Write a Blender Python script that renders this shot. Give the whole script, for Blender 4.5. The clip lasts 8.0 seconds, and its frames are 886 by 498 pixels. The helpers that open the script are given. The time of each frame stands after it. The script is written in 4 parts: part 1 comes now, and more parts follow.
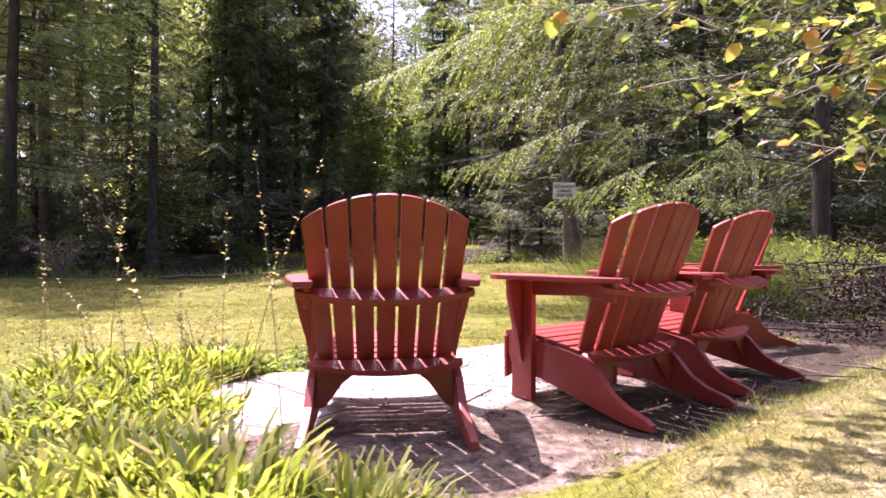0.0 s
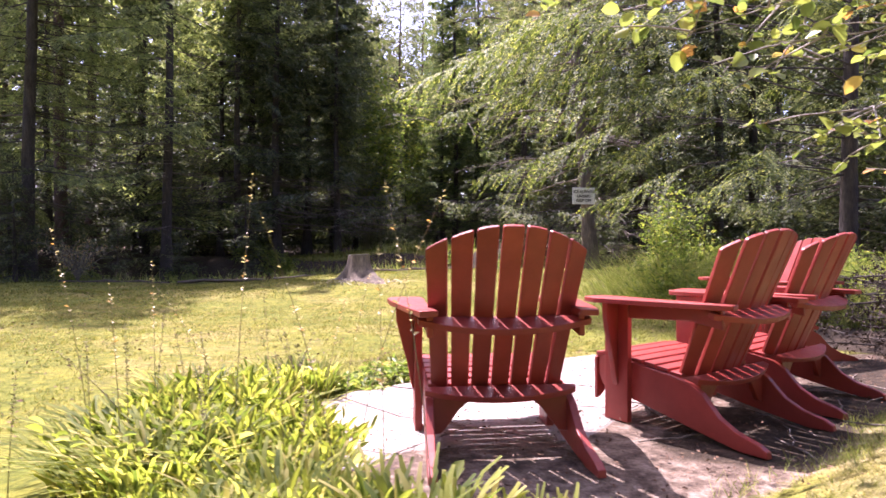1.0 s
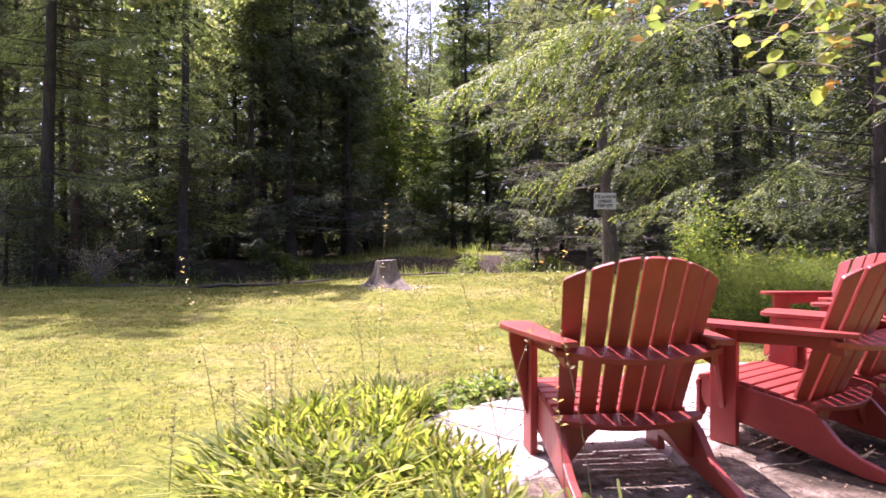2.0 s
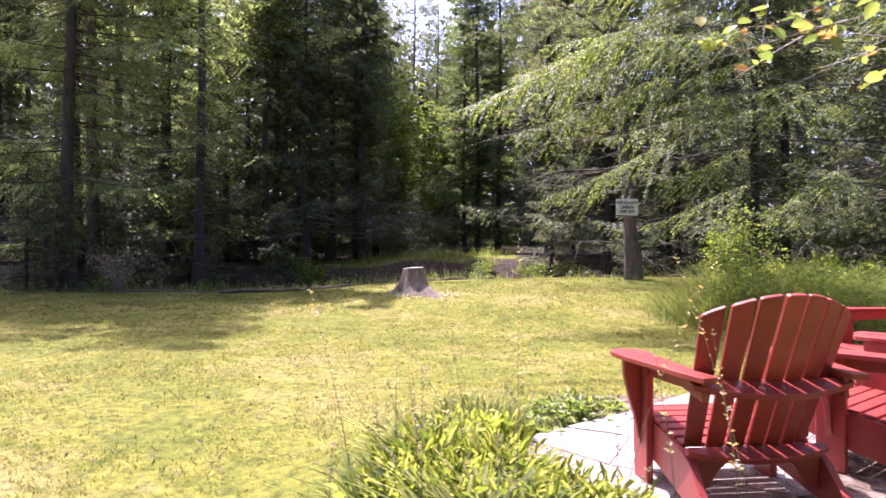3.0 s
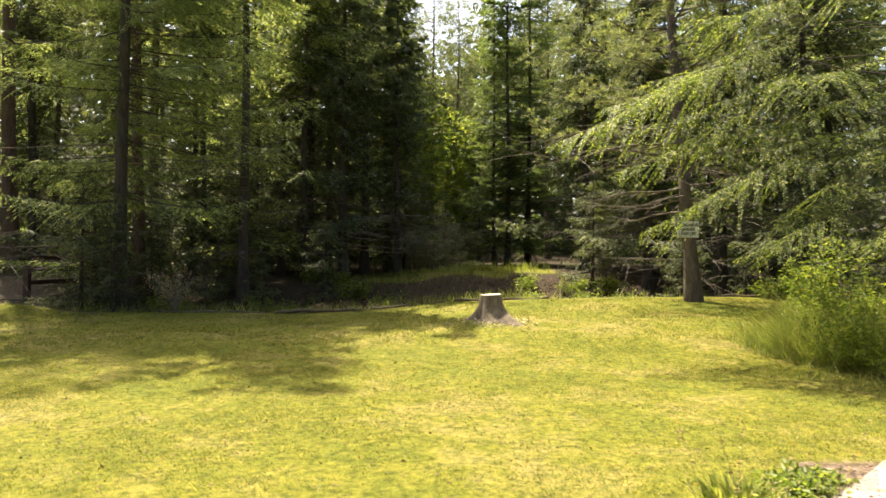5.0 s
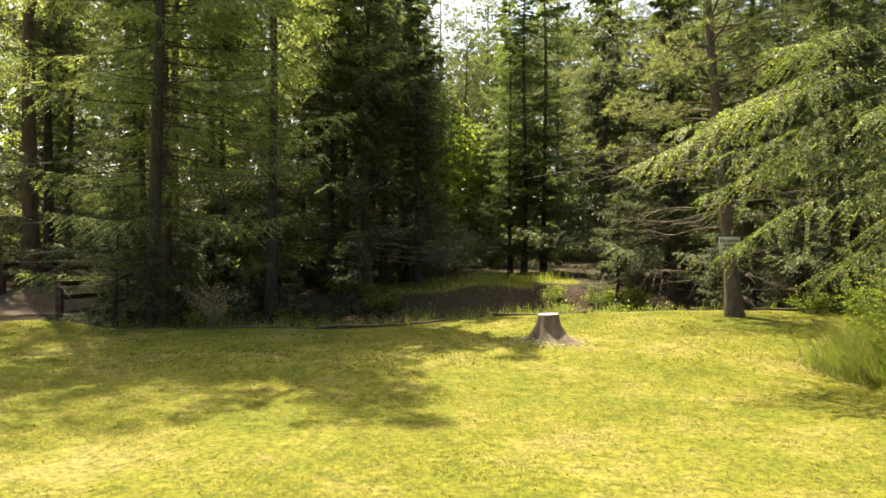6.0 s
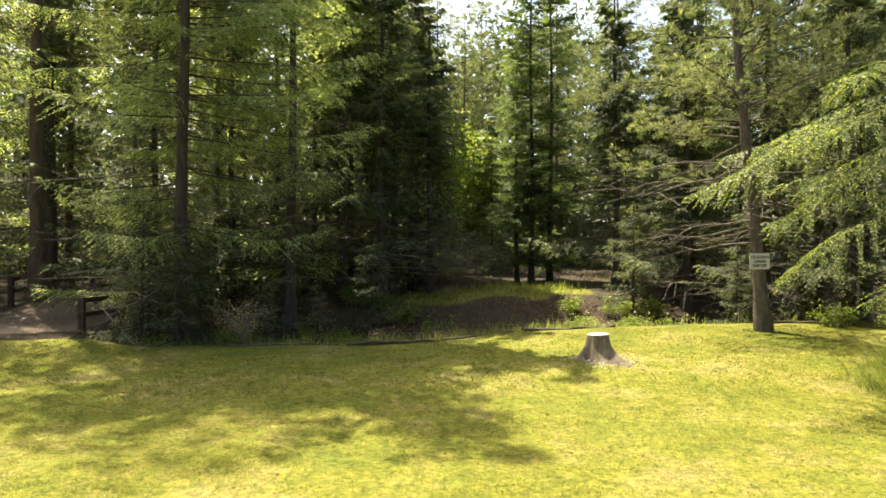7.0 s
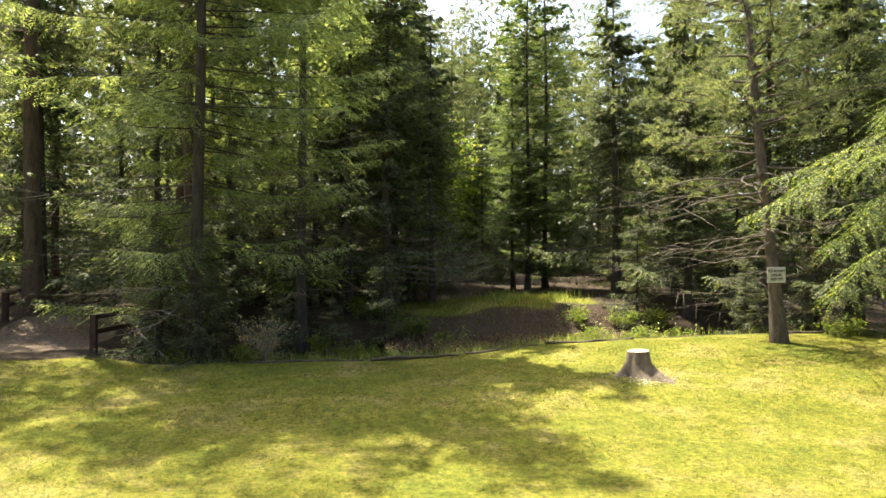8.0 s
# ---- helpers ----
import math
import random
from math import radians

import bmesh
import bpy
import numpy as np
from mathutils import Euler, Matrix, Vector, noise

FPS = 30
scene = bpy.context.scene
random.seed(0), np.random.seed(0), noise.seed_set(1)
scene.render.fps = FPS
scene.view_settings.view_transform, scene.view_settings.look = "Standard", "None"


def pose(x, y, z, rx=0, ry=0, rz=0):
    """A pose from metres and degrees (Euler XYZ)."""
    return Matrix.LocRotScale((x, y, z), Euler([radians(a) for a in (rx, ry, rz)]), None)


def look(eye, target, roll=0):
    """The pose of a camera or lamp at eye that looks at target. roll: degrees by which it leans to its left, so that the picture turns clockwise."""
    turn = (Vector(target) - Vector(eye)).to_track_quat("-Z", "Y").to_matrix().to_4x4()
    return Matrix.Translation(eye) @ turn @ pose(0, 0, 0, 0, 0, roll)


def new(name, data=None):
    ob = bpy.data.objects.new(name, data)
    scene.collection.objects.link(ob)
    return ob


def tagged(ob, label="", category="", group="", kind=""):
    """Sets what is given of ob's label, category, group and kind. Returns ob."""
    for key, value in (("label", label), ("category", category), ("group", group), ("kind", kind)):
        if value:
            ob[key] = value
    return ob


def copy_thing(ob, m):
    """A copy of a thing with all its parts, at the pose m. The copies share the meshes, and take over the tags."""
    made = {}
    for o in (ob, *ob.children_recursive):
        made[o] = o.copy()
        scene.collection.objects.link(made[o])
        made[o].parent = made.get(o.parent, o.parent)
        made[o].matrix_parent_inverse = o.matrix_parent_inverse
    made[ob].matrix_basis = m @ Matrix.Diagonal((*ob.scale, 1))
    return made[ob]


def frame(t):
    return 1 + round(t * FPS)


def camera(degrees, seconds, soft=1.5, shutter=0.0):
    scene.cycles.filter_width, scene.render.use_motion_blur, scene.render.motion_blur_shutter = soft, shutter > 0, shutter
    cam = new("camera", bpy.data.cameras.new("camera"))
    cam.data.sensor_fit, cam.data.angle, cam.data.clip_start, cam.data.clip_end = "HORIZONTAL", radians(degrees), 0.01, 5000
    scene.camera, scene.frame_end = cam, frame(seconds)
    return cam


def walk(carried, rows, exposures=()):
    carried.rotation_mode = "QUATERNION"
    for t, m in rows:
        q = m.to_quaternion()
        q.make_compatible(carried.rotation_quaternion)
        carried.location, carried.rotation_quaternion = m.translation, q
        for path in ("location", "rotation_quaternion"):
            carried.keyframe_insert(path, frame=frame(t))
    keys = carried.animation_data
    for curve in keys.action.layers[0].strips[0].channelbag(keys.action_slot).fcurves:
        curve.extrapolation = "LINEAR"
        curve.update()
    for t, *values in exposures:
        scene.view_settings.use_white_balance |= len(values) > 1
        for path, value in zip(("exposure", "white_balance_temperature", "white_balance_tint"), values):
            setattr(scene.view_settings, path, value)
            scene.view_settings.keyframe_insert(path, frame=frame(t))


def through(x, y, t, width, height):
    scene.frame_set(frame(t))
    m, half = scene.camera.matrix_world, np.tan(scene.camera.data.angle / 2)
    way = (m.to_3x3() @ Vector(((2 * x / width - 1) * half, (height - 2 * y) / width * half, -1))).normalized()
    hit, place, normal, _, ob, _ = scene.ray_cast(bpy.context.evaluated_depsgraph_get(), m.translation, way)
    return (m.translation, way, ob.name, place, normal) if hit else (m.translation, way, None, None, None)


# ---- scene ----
cam = camera(71.0, 8.0, soft=1.6, shutter=0.28)
METRES, EYE, TILT, LEAN, TURN = 7.7, 0.82, 0.0, 0.0, 0.0
ROWS = [
    (0.0, 0.0, 0.0, 0.0, 0.0, 0.0, -0.0),
    (0.5, -0.0277, -0.0027, 0.0067, 0.01, 0.01, -0.04),
    (1.0, -0.0603, -0.004, 0.0144, 0.02, 0.03, -0.03),
    (1.5, -0.0951, -0.0054, 0.0222, 0.0, 0.03, -0.05),
    (3.0, -0.1995, -0.0094, 0.0476, -0.03, 0.05, -0.07),
    (3.5, -0.2371, -0.0095, 0.0594, -0.02, 0.08, -0.1),
    (4.0, -0.2775, -0.0107, 0.0725, -0.02, 0.08, -0.1),
    (5.5, -0.4853, -0.0136, 0.1353, -0.67, 0.23, -0.1),
    (6.0, -0.5778, -0.0111, 0.1607, -1.35, 0.23, -0.06),
    (6.5, -0.6729, -0.0088, 0.1905, -2.36, 0.27, -0.03),
    (7.0, -0.7641, -0.0025, 0.2121, -3.45, 0.28, 0.03),
    (7.5, -0.8649, 0.0065, 0.2353, -4.99, 0.32, 0.08),
    (8.0, -0.9643, 0.0173, 0.2563, -6.71, 0.4, 0.14),
]
EXPOSURES = [(0.0, 1.80, 5850, 46), (4.2, 1.68, 5550, 38), (5.3, 1.52, 7900, 4), (8.0, 1.86, 7000, 8)]
walk(cam, [(t, pose(0, 0, EYE, TILT, LEAN, TURN) @ pose(METRES * x, METRES * y, METRES * z, 90 + pitch, roll, yaw)) for t, x, y, z, yaw, pitch, roll in ROWS], EXPOSURES)

# ---- world, sun, exposure ----
SUN_DIR = Vector((-0.585, 0.81, 0.0)).normalized()
SUN_EL = radians(61)
world = bpy.data.worlds.new("sky")
scene.world = world
world.use_nodes = True
wn = world.node_tree
sky = wn.nodes.new("ShaderNodeTexSky")
sky.sky_type = "NISHITA"
sky.sun_disc = False
sky.sun_elevation = SUN_EL
sky.sun_rotation = math.atan2(SUN_DIR.x, SUN_DIR.y)
sky.air_density, sky.dust_density, sky.ozone_density = 1.0, 4.0, 1.0
wn.nodes["Background"].inputs["Strength"].default_value = 0.125
wn.links.new(sky.outputs[0], wn.nodes["Background"].inputs["Color"])
sun_data = bpy.data.lights.new("sun", "SUN")
sun_data.energy, sun_data.angle, sun_data.color = 4.85, radians(0.5), (1.0, 0.93, 0.80)
sun = new("sun", sun_data)
to_sun = SUN_DIR * math.cos(SUN_EL) + Vector((0, 0, math.sin(SUN_EL)))
sun.matrix_world = look(to_sun * 60, (0, 0, 0))


# ---- materials ----
def material(name):
    m = bpy.data.materials.new(name)
    m.use_nodes = True
    n, l = m.node_tree.nodes, m.node_tree.links
    return m, n, l, n["Principled BSDF"]


def ramp(n, l, source, stops):
    r = n.new("ShaderNodeValToRGB")
    while len(r.color_ramp.elements) < len(stops):
        r.color_ramp.elements.new(0.5)
    for e, (p, c) in zip(r.color_ramp.elements, stops):
        e.position, e.color = p, (*c, 1)
    l.new(source, r.inputs[0])
    return r.outputs[0]


def noise_node(n, l, scale, detail=4, rough=0.6, coords="Object", stretch=None):
    tc = n.new("ShaderNodeTexCoord")
    t = n.new("ShaderNodeTexNoise")
    t.inputs["Scale"].default_value, t.inputs["Detail"].default_value, t.inputs["Roughness"].default_value = scale, detail, rough
    if stretch:
        mp = n.new("ShaderNodeMapping")
        mp.inputs["Scale"].default_value = stretch
        l.new(tc.outputs[coords], mp.inputs[0])
        l.new(mp.outputs[0], t.inputs["Vector"])
    else:
        l.new(tc.outputs[coords], t.inputs["Vector"])
    return t.outputs["Fac"]


def mix(n, l, fac, a, b, mode="MIX"):
    x = n.new("ShaderNodeMix")
    x.data_type, x.blend_type = "RGBA", mode
    for sock, v in ((x.inputs[0], fac), (x.inputs[6], a), (x.inputs[7], b)):
        if isinstance(v, (int, float)):
            sock.default_value = v
        elif isinstance(v, tuple):
            sock.default_value = (*v, 1)
        else:
            l.new(v, sock)
    return x.outputs[2]


def bump(n, l, bsdf, height, strength, dist):
    b = n.new("ShaderNodeBump")
    b.inputs["Strength"].default_value, b.inputs["Distance"].default_value = strength, dist
    l.new(height, b.inputs["Height"])
    l.new(b.outputs[0], bsdf.inputs["Normal"])


def surface(name, stops, scale, rough, fine=None, bump_by=0.3, bump_dist=0.01, stretch=None, coords="Object"):
    """A rough surface: colours by one noise, darkened and lit by a finer one, relief by both."""
    m, n, l, p = material(name)
    a = noise_node(n, l, scale, 5, 0.65, coords, stretch)
    b = noise_node(n, l, fine or scale * 9, 3, 0.6, coords, stretch)
    col = ramp(n, l, a, stops)
    shade = ramp(n, l, b, [(0.25, (0.6, 0.6, 0.6)), (0.75, (1.25, 1.25, 1.25))])
    l.new(mix(n, l, 1.0, col, shade, "MULTIPLY"), p.inputs["Base Color"])
    p.inputs["Roughness"].default_value = rough
    bump(n, l, p, mix(n, l, 0.5, a, b), bump_by, bump_dist)
    return m


def leaf_material(name, dark, light, third=None, through=0.45, gloss=0.5, patch=0.6):
    """Leaves: colour changes from leaf to leaf, light passes through."""
    m, n, l, p = material(name)
    geo = n.new("ShaderNodeNewGeometry")
    stops = [(0.0, dark), (0.75, light)] + ([(0.93, third)] if third else [])
    col = ramp(n, l, geo.outputs["Random Per Island"], stops)
    big = ramp(n, l, noise_node(n, l, patch, 3, 0.6), [(0.3, (0.7, 0.7, 0.75)), (0.7, (1.25, 1.2, 1.1))])
    col = mix(n, l, 1.0, col, big, "MULTIPLY")
    l.new(col, p.inputs["Base Color"])
    p.inputs["Roughness"].default_value = gloss
    tr = n.new("ShaderNodeBsdfTranslucent")
    l.new(mix(n, l, 1.0, col, (1.2, 1.25, 0.72), "MULTIPLY"), tr.inputs["Color"])
    ms = n.new("ShaderNodeMixShader")
    ms.inputs[0].default_value = through
    l.new(p.outputs[0], ms.inputs[1])
    l.new(tr.outputs[0], ms.inputs[2])
    l.new(ms.outputs[0], n["Material Output"].inputs[0])
    return m


def paint_material():
    m, n, l, p = material("red_paint")
    info = n.new("ShaderNodeObjectInfo")
    a = noise_node(n, l, 5, 5, 0.7)
    b = noise_node(n, l, 30, 4, 0.6, "Object", (1, 1, 0.15))
    col = ramp(n, l, a, [(0.3, (0.225, 0.031, 0.022)), (0.7, (0.33, 0.052, 0.036))])
    tone = ramp(n, l, info.outputs["Random"], [(0, (0.85, 0.85, 0.85)), (1, (1.12, 1.1, 1.1))])
    col = mix(n, l, 1.0, col, tone, "MULTIPLY")
    worn = ramp(n, l, noise_node(n, l, 60, 6, 0.8), [(0.66, (0, 0, 0)), (0.74, (1, 1, 1))])
    col = mix(n, l, worn, col, (0.42, 0.12, 0.09))
    l.new(col, p.inputs["Base Color"])
    l.new(ramp(n, l, b, [(0.3, (0.36,) * 3), (0.8, (0.52,) * 3)]), p.inputs["Roughness"])
    p.inputs["Specular IOR Level"].default_value = 0.5
    bump(n, l, p, mix(n, l, 0.4, b, a), 0.25, 0.004)
    return m


RED = paint_material()
BARK = surface("grey_bark", [(0.3, (0.026, 0.021, 0.018)), (0.7, (0.09, 0.072, 0.058))], 9, 0.9, 40, 0.9, 0.03, (1, 1, 0.25))
BARK_PALE = surface("grey_pine_bark", [(0.3, (0.05, 0.039, 0.032)), (0.7, (0.165, 0.128, 0.10))], 9, 0.9, 40, 0.9, 0.03, (1, 1, 0.25))
BARK_RED = surface("reddish_bark", [(0.3, (0.045, 0.028, 0.02)), (0.7, (0.15, 0.095, 0.066))], 9, 0.9, 40, 0.9, 0.03, (1, 1, 0.25))
DEADWOOD = surface("grey_dead_wood", [(0.3, (0.085, 0.068, 0.055)), (0.7, (0.22, 0.185, 0.15))], 12, 0.9, 50, 0.4, 0.01)
STUMPWOOD = surface("weathered_stump_bark", [(0.3, (0.085, 0.066, 0.046)), (0.7, (0.27, 0.215, 0.15))], 10, 0.95, 45, 1.0, 0.03, (1, 1, 0.2))
CUTWOOD = surface("sawn_stump_top", [(0.3, (0.42, 0.37, 0.30)), (0.7, (0.62, 0.57, 0.48))], 6, 0.9, 60, 0.3, 0.006)
FENCEWOOD = surface("dark_stained_wood", [(0.3, (0.035, 0.018, 0.014)), (0.7, (0.085, 0.04, 0.03))], 8, 0.75, 40, 0.4, 0.006)
STONE = surface("pale_flagstone", [(0.3, (0.29, 0.245, 0.21)), (0.7, (0.43, 0.375, 0.325))], 3, 0.85, 45, 0.35, 0.006)
LITTER = surface("leaf_litter_bits", [(0.3, (0.06, 0.035, 0.022)), (0.7, (0.24, 0.14, 0.08))], 14, 0.9, 70, 0.3, 0.01)
LOGWOOD = surface("weathered_brown_log", [(0.3, (0.05, 0.04, 0.028)), (0.7, (0.16, 0.125, 0.085))], 12, 0.95, 50, 0.6, 0.01)
# dead-leaf brown with the shade over the heaps mixed into the colour
BRUSHLEAF_SHADE = surface("shade_dark_brush_leaves", [(0.3, (0.024, 0.017, 0.012)), (0.7, (0.075, 0.05, 0.033))], 14, 0.95, 70, 0.3, 0.01)
TWIGBARK = surface("pale_twig_bark", [(0.3, (0.16, 0.14, 0.11)), (0.7, (0.34, 0.31, 0.26))], 20, 0.7, 60, 0.3, 0.004)
WHITE_SIGN = surface("white_sign_paint", [(0.3, (0.70, 0.70, 0.66)), (0.7, (0.80, 0.80, 0.77))], 6, 0.5, 40, 0.1, 0.002)
BLACK_TEXT = surface("black_lettering", [(0.3, (0.02, 0.02, 0.02)), (0.7, (0.05, 0.05, 0.05))], 20, 0.6)
STALK = surface("dry_flower_stalk", [(0.3, (0.13, 0.12, 0.05)), (0.7, (0.30, 0.27, 0.12))], 20, 0.8)

SPRUCE = leaf_material("spruce_needles", (0.046, 0.064, 0.034), (0.13, 0.16, 0.072), (0.21, 0.225, 0.118), 0.45, 0.68)
LARCH = leaf_material("soft_conifer_needles", (0.11, 0.15, 0.066), (0.31, 0.365, 0.155), (0.44, 0.47, 0.22), 0.62, 0.55)
FIR = leaf_material("fir_needles", (0.045, 0.08, 0.03), (0.15, 0.205, 0.075), (0.26, 0.30, 0.12), 0.48, 0.6)
PINE = leaf_material("pine_needles", (0.085, 0.112, 0.054), (0.22, 0.255, 0.12), (0.34, 0.345, 0.195), 0.52, 0.6)
HEMLOCK = leaf_material("hemlock_sprays", (0.03, 0.052, 0.014), (0.14, 0.185, 0.048), (0.34, 0.37, 0.11), 0.5, 0.6)
BROAD = leaf_material("broad_green_leaves", (0.075, 0.13, 0.027), (0.235, 0.31, 0.062), (0.38, 0.40, 0.09), 0.56, 0.42)
AUTUMN = leaf_material("yellow_green_leaves", (0.11, 0.17, 0.05), (0.34, 0.40, 0.11), (0.50, 0.27, 0.10), 0.48, 0.24, 1.6)
PODS = leaf_material("dry_seed_pods", (0.30, 0.26, 0.13), (0.62, 0.54, 0.34), (0.66, 0.36, 0.13), 0.5, 0.3)
BLADE = leaf_material("strap_leaves", (0.10, 0.15, 0.024), (0.33, 0.37, 0.06), (0.50, 0.46, 0.16), 0.64, 0.72, 2.0)
GRASS = leaf_material("lawn_blades", (0.06, 0.088, 0.010), (0.215, 0.218, 0.032), (0.33, 0.285, 0.10), 0.40, 0.75, 0.5)
DRYGRASS = leaf_material("dry_grass_blades", (0.14, 0.145, 0.038), (0.27, 0.24, 0.10), (0.40, 0.345, 0.19), 0.35, 0.75, 1.5)
TALLGRASS = leaf_material("tall_grass_blades", (0.125, 0.175, 0.042), (0.33, 0.38, 0.105), (0.44, 0.41, 0.19), 0.52, 0.5, 1.0)


def ground_material():
    m, n, l, p = material("ground_cover")
    at = n.new("ShaderNodeAttribute")
    at.attribute_name = "cover"
    sep = n.new("ShaderNodeSeparateColor")
    l.new(at.outputs["Color"], sep.inputs[0])
    a = noise_node(n, l, 0.55, 5, 0.7)
    b = noise_node(n, l, 14, 4, 0.7)
    c = noise_node(n, l, 90, 3, 0.7)
    lawn = ramp(n, l, a, [(0.32, (0.105, 0.130, 0.014)), (0.50, (0.178, 0.178, 0.022)), (0.64, (0.25, 0.215, 0.062))])
    fleck = ramp(n, l, b, [(0.30, (0.34, 0.40, 0.30)), (0.52, (1.0, 1.0, 1.0)), (0.72, (1.42, 1.32, 1.5))])
    lawn = mix(n, l, 1.0, lawn, fleck, "MULTIPLY")
    tuft = ramp(n, l, noise_node(n, l, 5.0, 4, 0.7), [(0.34, (0.68, 0.75, 0.66)), (0.50, (1.0, 1.0, 1.0)), (0.66, (1.22, 1.16, 1.25))])
    lawn = mix(n, l, 1.0, lawn, tuft, "MULTIPLY")
    straw = ramp(n, l, b, [(0.28, (0.15, 0.125, 0.05)), (0.52, (0.28, 0.235, 0.125)), (0.75, (0.43, 0.37, 0.235))])
    dry = ramp(n, l, mix(n, l, 0.5, sep.outputs[2], noise_node(n, l, 2.2, 4, 0.65)), [(0.42, (0, 0, 0)), (0.62, (1, 1, 1))])
    lawn = mix(n, l, dry, lawn, straw)
    dirt = ramp(n, l, b, [(0.30, (0.04, 0.028, 0.02)), (0.50, (0.17, 0.125, 0.088)), (0.72, (0.36, 0.285, 0.22))])
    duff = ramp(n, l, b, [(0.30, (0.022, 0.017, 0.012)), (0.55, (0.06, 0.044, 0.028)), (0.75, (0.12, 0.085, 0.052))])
    rough_edge = mix(n, l, 0.35, sep.outputs[0], b)
    f1 = ramp(n, l, rough_edge, [(0.40, (0, 0, 0)), (0.52, (1, 1, 1))])
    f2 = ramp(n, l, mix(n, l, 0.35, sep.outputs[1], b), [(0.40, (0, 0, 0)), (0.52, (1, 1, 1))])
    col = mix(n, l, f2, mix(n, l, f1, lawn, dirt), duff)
    grain = ramp(n, l, c, [(0.25, (0.65, 0.65, 0.65)), (0.75, (1.25, 1.25, 1.25))])
    l.new(mix(n, l, 1.0, col, grain, "MULTIPLY"), p.inputs["Base Color"])
    p.inputs["Roughness"].default_value = 0.95
    p.inputs["Specular IOR Level"].default_value = 0.2
    bump(n, l, p, mix(n, l, 0.6, b, c), 0.8, 0.03)
    return m


GROUND = ground_material()


# ---- mesh helpers ----
def put(name, data, mat, parent=None, label=""):
    if mat is not None:
        data.materials.append(mat)
    ob = new(name, data)
    if parent is not None:
        ob.parent = parent
    if label:
        ob["label"] = label
    return ob


def part(name, bm, mat, parent=None, label="", smooth=False):
    me = bpy.data.meshes.new(name)
    bm.normal_update()
    bm.to_mesh(me)
    bm.free()
    if smooth:
        me.shade_smooth()
    return put(name, me, mat, parent, label)


def array_mesh(name, verts, faces, smooth=False):
    """A mesh from numpy arrays; all faces have the same number of corners."""
    me = bpy.data.meshes.new(name)
    verts, faces = np.asarray(verts, np.float32), np.asarray(faces, np.int32)
    k = faces.shape[1]
    me.vertices.add(len(verts))
    me.vertices.foreach_set("co", verts.ravel())
    me.loops.add(faces.size)
    me.loops.foreach_set("vertex_index", faces.ravel())
    me.polygons.add(len(faces))
    me.polygons.foreach_set("loop_start", np.arange(0, faces.size, k, dtype=np.int32))
    me.update(calc_edges=True)
    if smooth:
        me.shade_smooth()
    return me


def empty(name, m, label, category, group=""):
    ob = new(name)
    ob.matrix_world = m
    ob.empty_display_size = 0.1
    return tagged(ob, label, category, group)


def unit(v):
    return v / np.maximum(np.linalg.norm(v, axis=-1, keepdims=True), 1e-9)


def lozenges(base, along, length, width, rng, flat=None, bend=0.15):
    """Leaflets: one lozenge each, from base along a direction; flat: the normal each one keeps near."""
    n = len(base)
    along = unit(along)
    ref = rng.normal(size=(n, 3)) if flat is None else flat + rng.normal(scale=0.45, size=(n, 3))
    side = unit(np.cross(along, ref))
    up = np.cross(side, along)
    L, W = length[:, None], width[:, None]
    mid = base + along * L * 0.5 + up * L * bend * 0.5
    v = np.stack([base, mid - side * W / 2, base + along * L, mid + side * W / 2], 1)
    return v.reshape(-1, 3)


def quads(n):
    return np.arange(n * 4, dtype=np.int32).reshape(n, 4)


def tube_arrays(points, radii, sides=6):
    """Rings along a line of points."""
    P, R = np.asarray(points, float), np.asarray(radii, float)
    T = unit(np.gradient(P, axis=0))
    ref = np.where(np.abs(T[:, 2:3]) > 0.9, np.array([[1.0, 0, 0]]), np.array([[0, 0, 1.0]]))
    A = unit(np.cross(T, ref))
    B = np.cross(T, A)
    ang = np.linspace(0, 2 * np.pi, sides, endpoint=False)
    ring = A[:, None] * np.cos(ang)[None, :, None] + B[:, None] * np.sin(ang)[None, :, None]
    V = (P[:, None] + ring * R[:, None, None]).reshape(-1, 3)
    i = np.arange(len(P) - 1)[:, None] * sides
    j = np.arange(sides)[None]
    k = (j + 1) % sides
    F = np.stack([i + j, i + k, i + sides + k, i + sides + j], -1).reshape(-1, 4)
    return V, F


def joined(pieces):
    V, F, o = [], [], 0
    for v, f in pieces:
        V.append(v)
        F.append(f + o)
        o += len(v)
    return np.concatenate(V), np.concatenate(F)


# ---- ground ----
def smooth(a, b, v):
    t = np.clip((v - a) / (b - a), 0, 1)
    return t * t * (3 - 2 * t)


def lawn_edge(x):
    return 16.1 + 0.055 * (x + 10)


